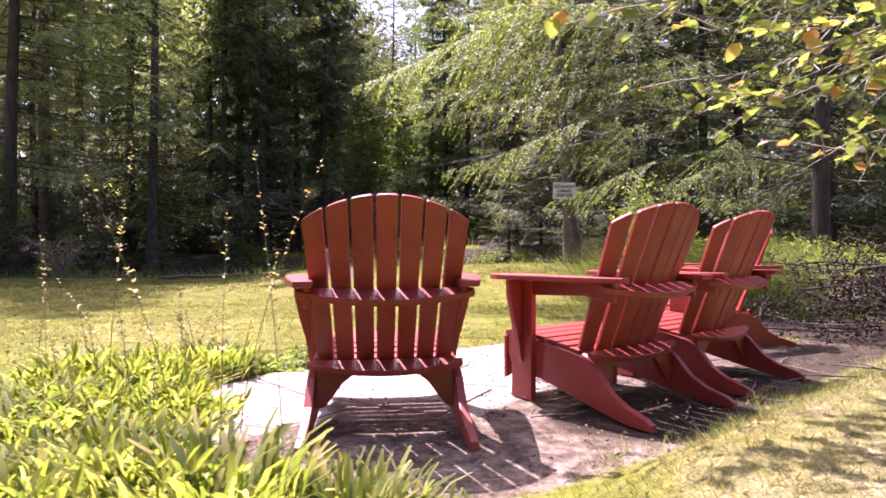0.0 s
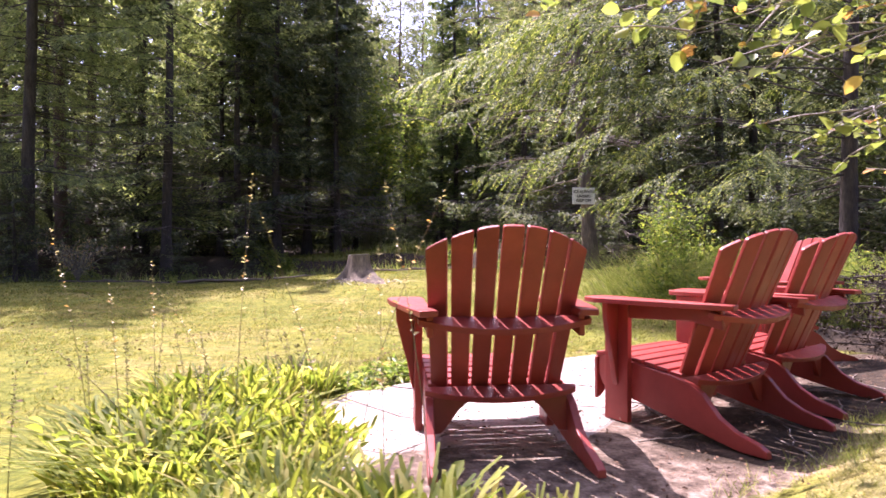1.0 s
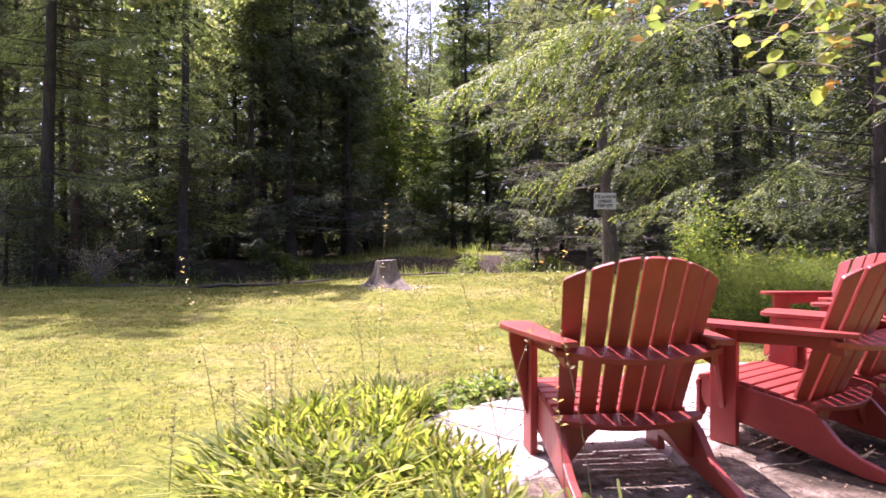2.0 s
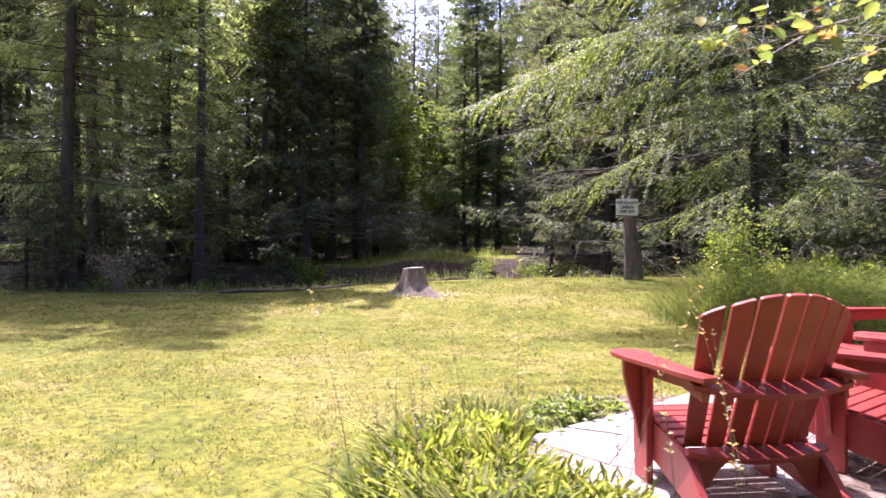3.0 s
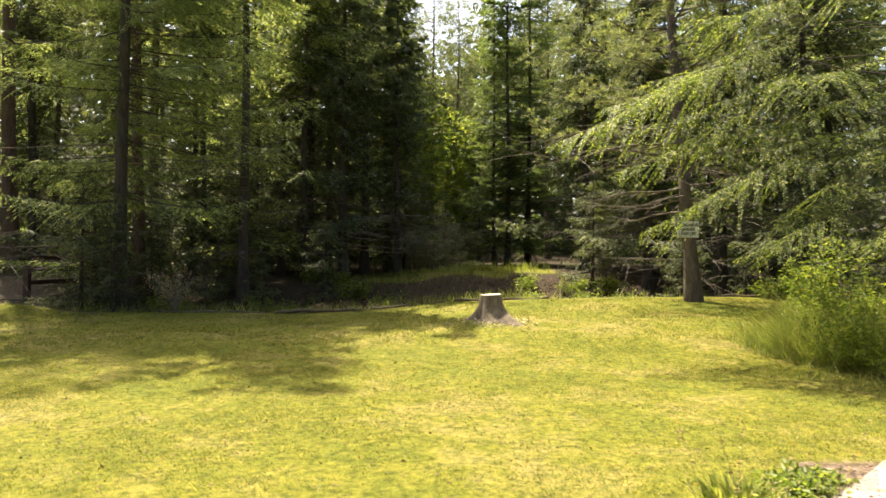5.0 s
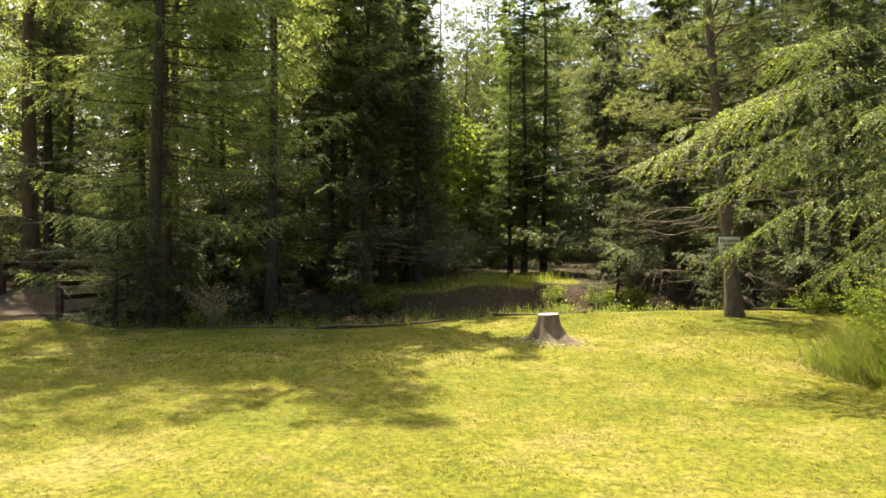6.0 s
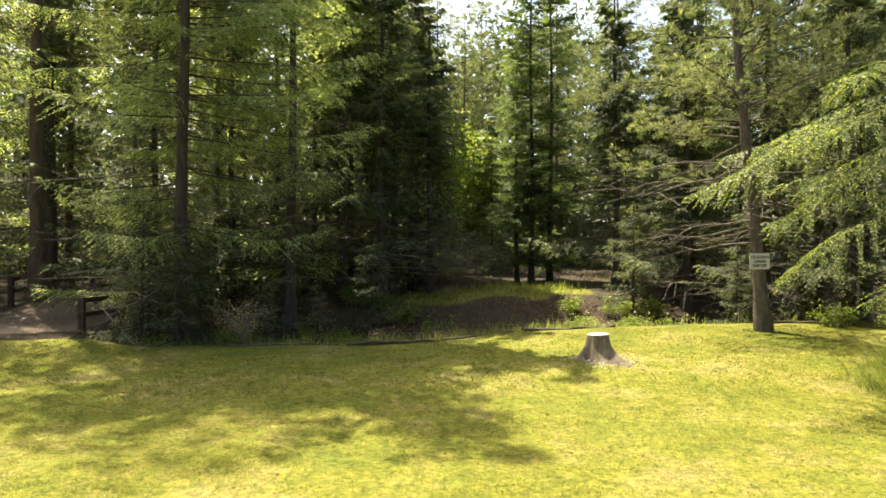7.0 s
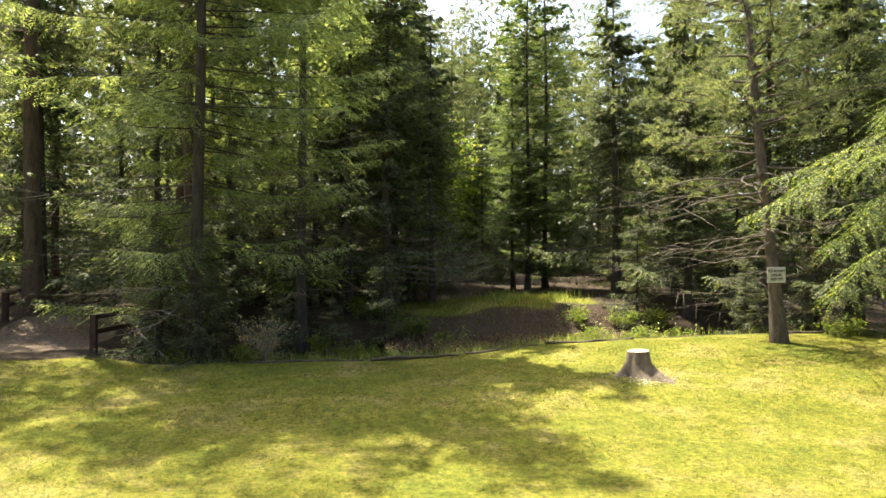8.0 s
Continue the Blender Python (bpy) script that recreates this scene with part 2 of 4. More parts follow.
def height(x, y):
    x, y = np.asarray(x, float), np.asarray(y, float)
    rise = smooth(9.0, 12.2, y) * (0.25 * smooth(-6.5, -2.0, x) + 0.06) + 0.12 * smooth(12, 15.5, y) * smooth(-4, 1, x)
    rise = rise + 0.25 * smooth(12, 15, y) * smooth(-11.5, -14.5, x)
    heap = 0.06 * np.exp(-((x + 2.1) ** 2 + (y - 12.0) ** 2) / 0.5)
    seat = 0.093 * smooth(2.9, 2.1, np.hypot((x - 0.6) * 0.9, y - 2.9))
    bank = 0.10 * smooth(1.0, 3.5, x) * smooth(7, 4, y)
    slope = 0.20 * smooth(-0.02, 0.42, (x - 0.33) * 0.64 - (y - 1.85) * 0.77) * smooth(0.2, 0.8, x) * smooth(-3, -1, y) * smooth(7, 4.5, y)
    e = lawn_edge(x)
    path = smooth(-12.5, -15, x)
    ditch = -0.75 * smooth(e + 0.1, e + 2.0, y) * smooth(e + 6.5, e + 3.0, y) * (1 - path)
    far = 0.55 * smooth(e + 3, e + 8, y) + 0.9 * smooth(26, 60, y)
    wave = 0.02 * np.sin(x * 0.9 + 1.3) * np.sin(y * 0.7) + 0.012 * np.sin(x * 2.3 + y * 1.7)
    flat = smooth(2.6, 1.9, np.hypot((x - 0.6) * 0.9, y - 3.0))
    return rise + heap + seat + bank * (1 - 0.8 * flat) + slope + ditch + far + wave * (1 - 0.85 * flat)


def axis(lo, hi, step, far):
    inner = np.arange(lo, hi + step / 2, step)
    out, d, a, b = [], step, lo, hi
    left, right = [], []
    while a > -far:
        d *= 1.35
        a, b = a - d, b + d
        left.append(a)
        right.append(b)
    return np.concatenate([left[::-1], inner, right])


def cover(x, y):
    """Where the lawn gives way: bare soil, and needle litter under the trees."""
    wob = 0.25 * np.sin(x * 2.1 + y) + 0.2 * np.sin(y * 3.1 - x * 1.3)
    line = (x - 0.33) * 0.64 - (y - 1.85) * 0.77
    dirt = smooth(-0.9, -0.4, x + 0.9 * smooth(2.9, 2.3, y)) * smooth(0.15, -0.25, line + 0.3 * wob) * smooth(3.0, 2.3, np.hypot((x - 0.9) * 0.8, y - 3.3) + 0.4 * wob) * smooth(4.9, 4.2, y - 0.5 * smooth(1.0, 2.5, x))
    e = lawn_edge(x)
    trail = smooth(2.1, 1.5, np.abs(x + 16.8 + 0.06 * (y - 20) + 0.4 * wob)) * smooth(16.6, 17.5, y + 0.5 * wob)
    ring = smooth(0.55, 0.25, np.hypot(x + 2.1, y - 12.0)) * 0.55
    dirt = np.maximum(np.maximum(dirt, trail), ring)
    duff = smooth(e - 0.2, e + 0.4, y + 0.5 * wob) * (1 - trail)
    glade = smooth(3.0, 1.6, np.abs(y - 25.3 - 0.1 * x + wob)) * smooth(-7.5, -5, x) * smooth(2.5, 0.5, x)
    glade = np.maximum(glade, 0.45 * smooth(4.2, 3.0, np.abs(y - 23.2 + wob)) * smooth(-7.5, -5, x) * smooth(-1.0, -2.4, x + 0.8 * wob))
    right = smooth(2.6, 3.4, x - 0.10 * (y - 6) + 0.5 * wob) * smooth(3.4, 4.4, y) * smooth(12.5, 10.0, y)
    # dark litter round the chairs' rear feet, with their deep shade painted in too
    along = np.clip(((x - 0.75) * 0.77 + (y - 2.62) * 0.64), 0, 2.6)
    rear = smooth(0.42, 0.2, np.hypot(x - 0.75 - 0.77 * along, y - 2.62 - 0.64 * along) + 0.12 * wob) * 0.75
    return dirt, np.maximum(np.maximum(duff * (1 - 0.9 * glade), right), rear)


def build_ground():
    xs, ys = axis(-20, 9, 0.19, 900), axis(0, 32, 0.19, 900)
    X, Y = np.meshgrid(xs, ys)
    V = np.stack([X, Y, height(X, Y)], -1).reshape(-1, 3)
    w = len(xs)
    i, j = np.meshgrid(np.arange(len(ys) - 1), np.arange(w - 1), indexing="ij")
    a = (i * w + j).ravel()
    me = array_mesh("ground", V, np.stack([a, a + 1, a + w + 1, a + w], 1), True)
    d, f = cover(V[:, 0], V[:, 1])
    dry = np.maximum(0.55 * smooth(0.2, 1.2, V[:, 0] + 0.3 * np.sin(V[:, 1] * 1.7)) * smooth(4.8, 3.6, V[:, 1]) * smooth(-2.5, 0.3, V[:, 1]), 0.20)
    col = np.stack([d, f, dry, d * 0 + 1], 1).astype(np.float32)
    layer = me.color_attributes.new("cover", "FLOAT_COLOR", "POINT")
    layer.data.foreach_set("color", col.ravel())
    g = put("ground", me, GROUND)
    tagged(g, "sunlit yellow-green mown lawn with bare soil patches", "ground", kind="structure")


build_ground()


# ---- the wooden chairs ----
def prism(bm, outline, axis_dir, thick, place=Matrix.Identity(4), bevel=0.004):
    """A board: an outline in the plane across axis_dir ('x', 'y' or 'z'), with thickness along it, centred."""
    tmp = bmesh.new()
    h = thick / 2
    if axis_dir == "x":
        lo, hi = [(-h, a, b) for a, b in outline], [(h, a, b) for a, b in outline]
    elif axis_dir == "y":
        lo, hi = [(a, -h, b) for a, b in outline], [(a, h, b) for a, b in outline]
    else:
        lo, hi = [(a, b, -h) for a, b in outline], [(a, b, h) for a, b in outline]
    A, B = [tmp.verts.new(p) for p in lo], [tmp.verts.new(p) for p in hi]
    tmp.faces.new(A[::-1])
    tmp.faces.new(B)
    for i in range(len(A)):
        j = (i + 1) % len(A)
        tmp.faces.new((A[i], A[j], B[j], B[i]))
    bmesh.ops.recalc_face_normals(tmp, faces=tmp.faces)
    if bevel:
        sharp = [e for e in tmp.edges if len(e.link_faces) == 2 and e.calc_face_angle(0) > 0.6]
        bmesh.ops.bevel(tmp, geom=sharp, offset=bevel, segments=2, profile=0.5, affect="EDGES")
    tmp.transform(place)
    me = bpy.data.meshes.new("tmp")
    tmp.to_mesh(me)
    tmp.free()
    bm.from_mesh(me)
    bpy.data.meshes.remove(me)
    return bm


def board(outline, axis_dir, thick, place=Matrix.Identity(4), bevel=0.004):
    return prism(bmesh.new(), outline, axis_dir, thick, place, bevel)


def build_chair():
    """Fan-backed garden chair; x to the sitter's right, y ahead, z up from the paving."""
    c = empty("garden_chair", Matrix.Identity(4), "red painted wooden fan-back garden chair on pale paving", "garden chair", "chairs on the patio")
    # side rails, which end in the rear feet
    rail = [(0.435, 0.235), (0.448, 0.262), (0.435, 0.292), (0.38, 0.300), (0.25, 0.290), (0.08, 0.272), (-0.03, 0.256), (-0.11, 0.238), (-0.165, 0.205), (-0.205, 0.160),
            (-0.245, 0.118), (-0.32, 0.076), (-0.415, 0.048), (-0.450, 0.028), (-0.455, 0.0), (-0.34, 0.0), (-0.24, 0.018), (-0.13, 0.040), (0.0, 0.068),
            (0.14, 0.098), (0.30, 0.124), (0.39, 0.155)]
    for s in (-1, 1):
        part("side_rail", board(rail, "x", 0.034, Matrix.Translation((s * 0.284, 0, 0)) @ Matrix.Rotation(s * 0.055, 4, "Z")), RED, c)
    # front legs with arm brackets
    for s in (-1, 1):
        leg = part("front_leg", board([(0.205, 0), (0.340, 0), (0.340, 0.575), (0.205, 0.575)], "x", 0.034, Matrix.Translation((s * 0.308, 0, 0))), RED, c)
        br = [(0.0, 0.574), (0.085, 0.574), (0.082, 0.50), (0.058, 0.40), (0.03, 0.30), (0.012, 0.20), (0.0, 0.17)]
        part("arm_bracket", board([(s * (0.326 + a), z) for a, z in br], "y", 0.03, Matrix.Translation((0, 0.275, 0))), RED, c)
    # arms
    arm = [(0.275, -0.31), (0.345, -0.325), (0.375, -0.20), (0.405, -0.02), (0.438, 0.17), (0.448, 0.31), (0.432, 0.378), (0.395, 0.402), (0.32, 0.402), (0.285, 0.38),
           (0.275, 0.29), (0.285, 0.12), (0.285, -0.06)]
    for s in (-1, 1):
        part("arm", board([(s * a, b) for a, b in arm], "z", 0.024, Matrix.Translation((0, 0, 0.588))), RED, c)
        part("arm_support", board([(-0.26, 0.49), (-0.255, 0.576), (0.22, 0.576), (0.22, 0.50), (-0.1, 0.515)], "x", 0.024, Matrix.Translation((s * 0.30, 0, 0))), RED, c)
    # seat slats follow the rails
    ys = [0.395, 0.325, 0.255, 0.185, 0.115, 0.045, -0.025]
    for k, y in enumerate(ys):
        z = np.interp(y, [-0.10, 0.02, 0.18, 0.33, 0.42], [0.248, 0.274, 0.298, 0.312, 0.306])
        tilt = 0.11 if k else -0.2
        part("seat_slat", board([(-0.288, -0.029), (0.288, -0.029), (0.288, 0.029), (-0.288, 0.029)], "z", 0.02, Matrix.Translation((0, y, z)) @ Matrix.Rotation(tilt, 4, "X")), RED, c)
    half = [(0.288, 0.285), (0.288, 0.075), (0.262, 0.080), (0.232, 0.105), (0.195, 0.148), (0.15, 0.178), (0.10, 0.188)]
    part("front_board", board(half[::-1] + [(-a, b) for a, b in half], "y", 0.02, Matrix.Translation((0, 0.425, 0))), RED, c)
    # fan back
    lean = math.atan2(0.26, 0.62)
    root = Matrix.Translation((0, -0.095, 0.245)) @ Matrix.Rotation(lean, 4, "X")
    n = 7
    for k in range(n):
        u = k - 3
        x0, x1 = u * 0.0800, u * 0.0935
        w0, w1 = 0.0352, 0.0420
        def top(x):
            return 0.732 - 1.25 * x * x
        lift = 0.0 if k % 2 else 0.003
        a, b = x1 - w1, x1 + w1
        out = [(x0 - w0, 0.0), (x0 + w0, 0.0), (b - 0.001, top(b) - 0.004), (b - 0.008, top(b - 0.008)), (x1, top(x1)), (a + 0.008, top(a + 0.008)), (a + 0.001, top(a) - 0.004)]
        # the slats stand on a shallow arc, hollow towards the sitter
        xm = u * 0.087
        out = [(px - xm, pz) for px, pz in out]
        bow = Matrix.Translation((xm, 0.80 * xm * xm + lift, 0)) @ Matrix.Rotation(math.atan(1.6 * xm), 4, "Z")
        part("back_slat", board(out, "y", 0.02, root @ bow), RED, c)
    # curved rear brace at arm height, and the lower one across the rails
    def crescent(half, depth, front):
        pts = [(half, front), (-half, front)]
        return pts + [(-half + 2 * half * i / 12, front - 0.03 - depth * (1 - (i / 6 - 1) ** 2)) for i in range(13)]
    part("back_brace", board(crescent(0.345, 0.085, -0.205), "z", 0.028, Matrix.Translation((0, -0.215, 0.556)) @ Matrix.Rotation(0.36, 4, "X") @ Matrix.Translation((0, 0.205, 0))), RED, c)
    gusset = [(0.276, 0.238), (0.276, 0.085), (0.242, 0.090), (0.208, 0.132), (0.172, 0.182), (0.135, 0.212), (0.118, 0.238)]
    for s in (-1, 1):
        part("corner_gusset", board([(s * a, b) for a, b in gusset], "y", 0.026, Matrix.Translation((0, -0.128, 0))), RED, c)
    part("lower_brace", board(crescent(0.312, 0.065, -0.135), "z", 0.026, Matrix.Translation((0, -0.122, 0.264)) @ Matrix.Rotation(0.34, 4, "X") @ Matrix.Translation((0, 0.135, 0))), RED, c)
    return c


PAVE = 0.105
chair = build_chair()
CHAIRS = [(-0.246, 2.633, 6.7), (0.80, 2.97, 37.0), (1.45, 3.54, 40.0), (2.10, 4.80, 95.0)]
for k, (x, y, yaw) in enumerate(CHAIRS):
    m = pose(x, y, PAVE - 0.004, 0, 0, yaw)
    if k == 0:
        chair.matrix_world = m
    else:
        copy_thing(chair, m)


# ---- paving ----
def build_patio():
    rng = random.Random(4)
    base = bmesh.new()
    rim = [(-1.32, 1.95), (-1.38, 2.5), (-1.34, 3.08), (-0.98, 3.58), (-0.22, 4.18), (0.40, 4.72), (1.2, 5.15), (2.3, 5.3), (2.4, 4.9), (1.6, 4.3), (0.95, 3.72), (0.50, 3.16), (0.16, 2.70), (-0.28, 2.63), (-0.62, 2.52), (-0.95, 2.12)]
    prism(base, rim, "z", 0.10, Matrix.Translation((0, 0, PAVE - 0.057)), 0.012)
    p = tagged(part("patio", base, GROUT), "pale sunlit flagstone patio with worn joints", "patio", kind="structure")
    inside = [Vector(q) for q in rim]

    def within(x, y):
        hit = False
        for i in range(len(inside)):
            a, b = inside[i], inside[i - 1]
            if (a.y > y) != (b.y > y) and x < (b.x - a.x) * (y - a.y) / (b.y - a.y) + a.x:
                hit = not hit
        return hit
    turn = Matrix.Rotation(radians(-28), 2)
    size_x, size_y = 0.78, 0.56
    for i in range(-6, 8):
        for j in range(-6, 10):
            off = size_x * 0.5 if j % 2 else 0
            corners = []
            for u, v in ((0, 0), (1, 0), (1, 1), (0, 1)):
                q = turn @ Vector(((i + u) * size_x + off, (j + v) * size_y))
                corners.append(q + Vector((0.6, 3.0)))
            mid = sum(corners, Vector((0, 0))) / 4
            pts = [mid + (q - mid) * 0.989 + Vector((rng.uniform(-0.008, 0.008), rng.uniform(-0.008, 0.008))) for q in corners]
            # clip the slab to the rim by pulling its outer corners in
            good = [q for q in pts if within(q.x, q.y)]
            if len(good) < 2 or not within(mid.x, mid.y):
                continue
            out = []
            for q in pts:
                for s in range(21):
                    w = mid + (q - mid) * (1 - s / 20)
                    if within(w.x, w.y):
                        out.append(w)
                        break
            top = PAVE + rng.uniform(-0.003, 0.003)
            part("paving_slab", board([(q.x, q.y) for q in out], "z", 0.05, Matrix.Translation((0, 0, top - 0.025)), 0.006), STONE, p)


GROUT = surface("sandy_joints", [(0.3, (0.20, 0.17, 0.14)), (0.7, (0.36, 0.31, 0.265))], 9, 0.95, 60)
build_patio()


# ---- stump ----
def build_stump(x, y):
    z0 = float(height(x, y))
    s = empty("tree_stump", Matrix.Translation((x, y, z0 - 0.09)), "weathered grey tree stump with flared roots on the lawn", "tree stump")
    sides, V, F = 40, [], []
    levels = [(0.0, 0.43, 0.13), (0.06, 0.36, 0.12), (0.14, 0.30, 0.08), (0.24, 0.255, 0.045), (0.36, 0.21, 0.022), (0.53, 0.19, 0.014), (0.56, 0.186, 0.012)]
    rng = np.random.default_rng(5)
    lob = rng.uniform(0, 6.28, 3)
    for z, r, w in levels:
        for k in range(sides):
            a = 2 * math.pi * k / sides
            rr = r + w * (0.6 * math.sin(3 * a + lob[0]) + 0.45 * math.sin(5 * a + lob[1]) + 0.25 * math.sin(9 * a + lob[2])) + 0.004 * math.sin(23 * a)
            if math.cos(a + 0.65) > 0.6:
                rr += w * 1.9 * (math.cos(a + 0.65) - 0.6) / 0.4
            V.append((rr * math.cos(a) * 1.05, rr * math.sin(a), z + (0.012 * math.cos(a) if z > 0.4 else 0)))
    for i in range(len(levels) - 1):
        for k in range(sides):
            k2 = (k + 1) % sides
            F.append((i * sides + k, i * sides + k2, (i + 1) * sides + k2, (i + 1) * sides + k))
    put("stump_body", array_mesh("stump_body", V, F, True), STUMPWOOD, s)
    bm = bmesh.new()
    top = [bm.verts.new((v[0] * 0.985, v[1] * 0.985, v[2] + 0.006)) for v in V[-sides:]]
    low = [bm.verts.new((v[0] * 0.995, v[1] * 0.995, v[2] - 0.02)) for v in V[-sides:]]
    bm.faces.new(top)
    for k in range(sides):
        bm.faces.new((low[k], low[(k + 1) % sides], top[(k + 1) % sides], top[k]))
    part("cut_top", bm, CUTWOOD, s, "pale sawn stump top")


build_stump(-2.10, 12.05)


# ---- trees ----
def spray_tree(seed, tall, trunk_r, first, reach, leaf, shape="spruce", lean=(0, 0), gap=0.0, dead_below=0.0, limb=0.35, fill=2.2, pitch=0.16, crown_to=12.0, step=1.0, extra=(), lw=(0.22, 0.34), twig=0.9, inner=0.12, coarse=2.0, dead_share=0.85, bare=None):
    """Arrays of a conifer: trunk, limbs, dead limbs, and feathered twigs in pairs along each limb."""
    rng = np.random.default_rng(seed)
    wood, dry, leaves = [], [], []
    zs = np.linspace(0, tall, 14)
    bend = np.stack([lean[0] * zs + 0.05 * np.sin(zs * 0.5 + seed), lean[1] * zs + 0.05 * np.cos(zs * 0.4 + seed), zs], 1)
    flare = 1 + 0.5 * np.exp(-zs * 2.5)
    stem = tube_arrays(bend, trunk_r * (1 - 0.93 * zs / tall) * flare, 12)
    s = np.linspace(0, 1, 10)
    bow = {"spruce": (-0.18, 0.0, 0.14), "hemlock": (0.12, -0.06, -0.20), "pine": (0.18, 0.0, 0.05), "narrow": (-0.05, 0.0, 0.12)}[shape]
    droop = {"spruce": -0.55, "hemlock": -0.5, "pine": 0.15, "narrow": -0.25}[shape]
    wild = {"pine": 2.6, "hemlock": 2.2}.get(shape, 1.0)
    z = first
    while z < tall * 0.97:
        f = (z - first) / (tall - first)
        if shape == "pine":
            prof = (0.55 + 0.45 * math.sin(math.pi * min(1, f * 1.1))) * (1 - 0.55 * f)
        elif shape == "narrow":
            prof = 1 - 0.8 * f
        else:
            prof = (1 - f) ** 0.8 * (0.85 + 0.3 * math.sin(f * 9 + seed))
        boughs = [(z, rng.uniform(0, 2 * np.pi), max(0.35, reach * prof * rng.uniform(0.65, 1.15))) for _ in range(rng.integers(3, 6)) if rng.random() >= gap]
        if z == first:
            boughs += [(a, radians(b), c) for a, b, c in extra]
        for z_at, az, L in boughs:
            if bare and abs((math.degrees(az) - bare[0] + 180) % 360 - 180) < bare[1]:
                continue
            d = np.array([np.cos(az), np.sin(az), 0])
            lat = np.array([-np.sin(az), np.cos(az), 0])
            zz = z_at + rng.uniform(-0.2, 0.2)
            o = np.array([np.interp(zz, zs, bend[:, 0]), np.interp(zz, zs, bend[:, 1]), zz])
            curve = o + d * (L * s)[:, None] + lat * (0.10 * wild ** 0.7 * L * np.sin(s * 3 + az * 7 + z_at * 2) * s)[:, None]
            curve += lat * (0.018 * L * wild * np.sin(s * 11 + az * 5) * s)[:, None]
            curve[:, 2] += 0.016 * L * wild * np.sin(s * 9 + az * 3) * s
            dead = zz < dead_below and rng.random() < dead_share
            b1, b2, b3 = (-0.10 - 0.12 * (az % 1), 0.0, bow[2]) if dead else bow
            curve[:, 2] += L * (b1 * s + b2 * s ** 2 + b3 * s ** 3)
            (dry if dead else wood).append(tube_arrays(curve, (0.012 + 0.016 * L * limb) * (1.02 - s), 5 if limb > 0.36 else 3))
            if dead:
                for _k in range(6):
                    q = rng.uniform(0.25, 0.95)
                    b0 = np.array([np.interp(q, s, curve[:, i]) for i in range(3)])
                    b1 = b0 + d * 0.3 * L * rng.uniform(0.3, 1) + lat * rng.uniform(-0.35, 0.35) * L + np.array([0, 0, rng.uniform(-0.3, 0.1) * L * 0.5])
                    dry.append(tube_arrays(np.array([b0, (b0 + b1) / 2 + [0, 0, 0.04], b1]), np.array([0.009, 0.006, 0.002]), 3))
                continue
            thin, needle = (1.0, leaf) if zz < crown_to else (1 / coarse, leaf * coarse)
            lead = inner if L < 4 else max(inner, 0.6 if shape == "hemlock" else 0.3)
            q = np.arange(lead, 1.0, pitch / thin / L)
            q = np.concatenate([q, q + 0.5 * pitch / thin / L, [0.98]]).clip(0, 1)
            nt = len(q)
            q = (q + rng.normal(scale=0.25 * pitch / L, size=nt)).clip(0.05, 1)
            side = np.concatenate([np.ones(nt // 2), -np.ones(nt - 1 - nt // 2), [0.0]])
            tl = (0.14 + 0.45 * L * (1 - q) ** 0.8).clip(0.14, twig) * rng.uniform(0.6, 1.1, nt)
            base = np.stack([np.interp(q, s, curve[:, i]) for i in range(3)], 1)
            way = unit(np.stack([np.interp(q, s, np.gradient(curve[:, i])) for i in range(3)], 1))
            hang = droop * rng.uniform(0.4, 1.3) * (rng.uniform(0.2, 1.8, nt) if shape == "hemlock" else np.ones(nt))
            td = unit(way * 0.65 + lat * side[:, None] * 0.8 + np.array([0, 0, 1.0]) * hang[:, None] + rng.normal(scale=0.30 if shape == "pine" else 0.13, size=(nt, 3)))
            nl = np.maximum(4, (tl / needle * fill).astype(int))
            idx = np.repeat(np.arange(nt), nl)
            k = np.arange(len(idx)) - np.repeat(np.cumsum(nl) - nl, nl)
            u = ((k + rng.uniform(0.2, 0.8, len(idx))) / nl[idx])
            if shape == "pine":
                u = 1 - 0.5 * u ** 2
            lb = base[idx] + td[idx] * (tl[idx] * u)[:, None]
            lb[:, 2] -= 0.22 * tl[idx] * u ** 2
            across = unit(np.cross(td[idx], np.array([0, 0, 1.0])))
            sgn = np.where(k % 2 == 0, -1.0, 1.0)[:, None]
            wide = np.array(lw) * (1.0 if zz < crown_to else 1.9)
            ln = needle * (1.35 - 0.75 * u) * rng.uniform(0.75, 1.25, len(idx))
            if shape == "pine":
                ld = unit(td[idx] * 0.8 + rng.normal(scale=0.55, size=(len(idx), 3)) + [0, 0, 0.2])
                leaves.append(lozenges(lb, ld, rng.uniform(0.8, 1.5, len(idx)) * needle, rng.uniform(*wide, len(idx)) * needle, rng))
            else:
                ld = unit(td[idx] * 0.85 + across * sgn * 0.7 + rng.normal(scale=0.14, size=(len(idx), 3)) + [0, 0, -0.12])
                leaves.append(lozenges(lb, ld, ln, rng.uniform(*wide, len(idx)) * needle, rng, np.cross(across, td[idx]) * 1.3))
        z += rng.uniform(0.24, 0.42) * step * (1.0 if z < crown_to else 1.5)
    Lv = np.concatenate(leaves)
    return stem, joined(wood), joined(dry) if dry else None, (Lv, quads(len(Lv) // 4))


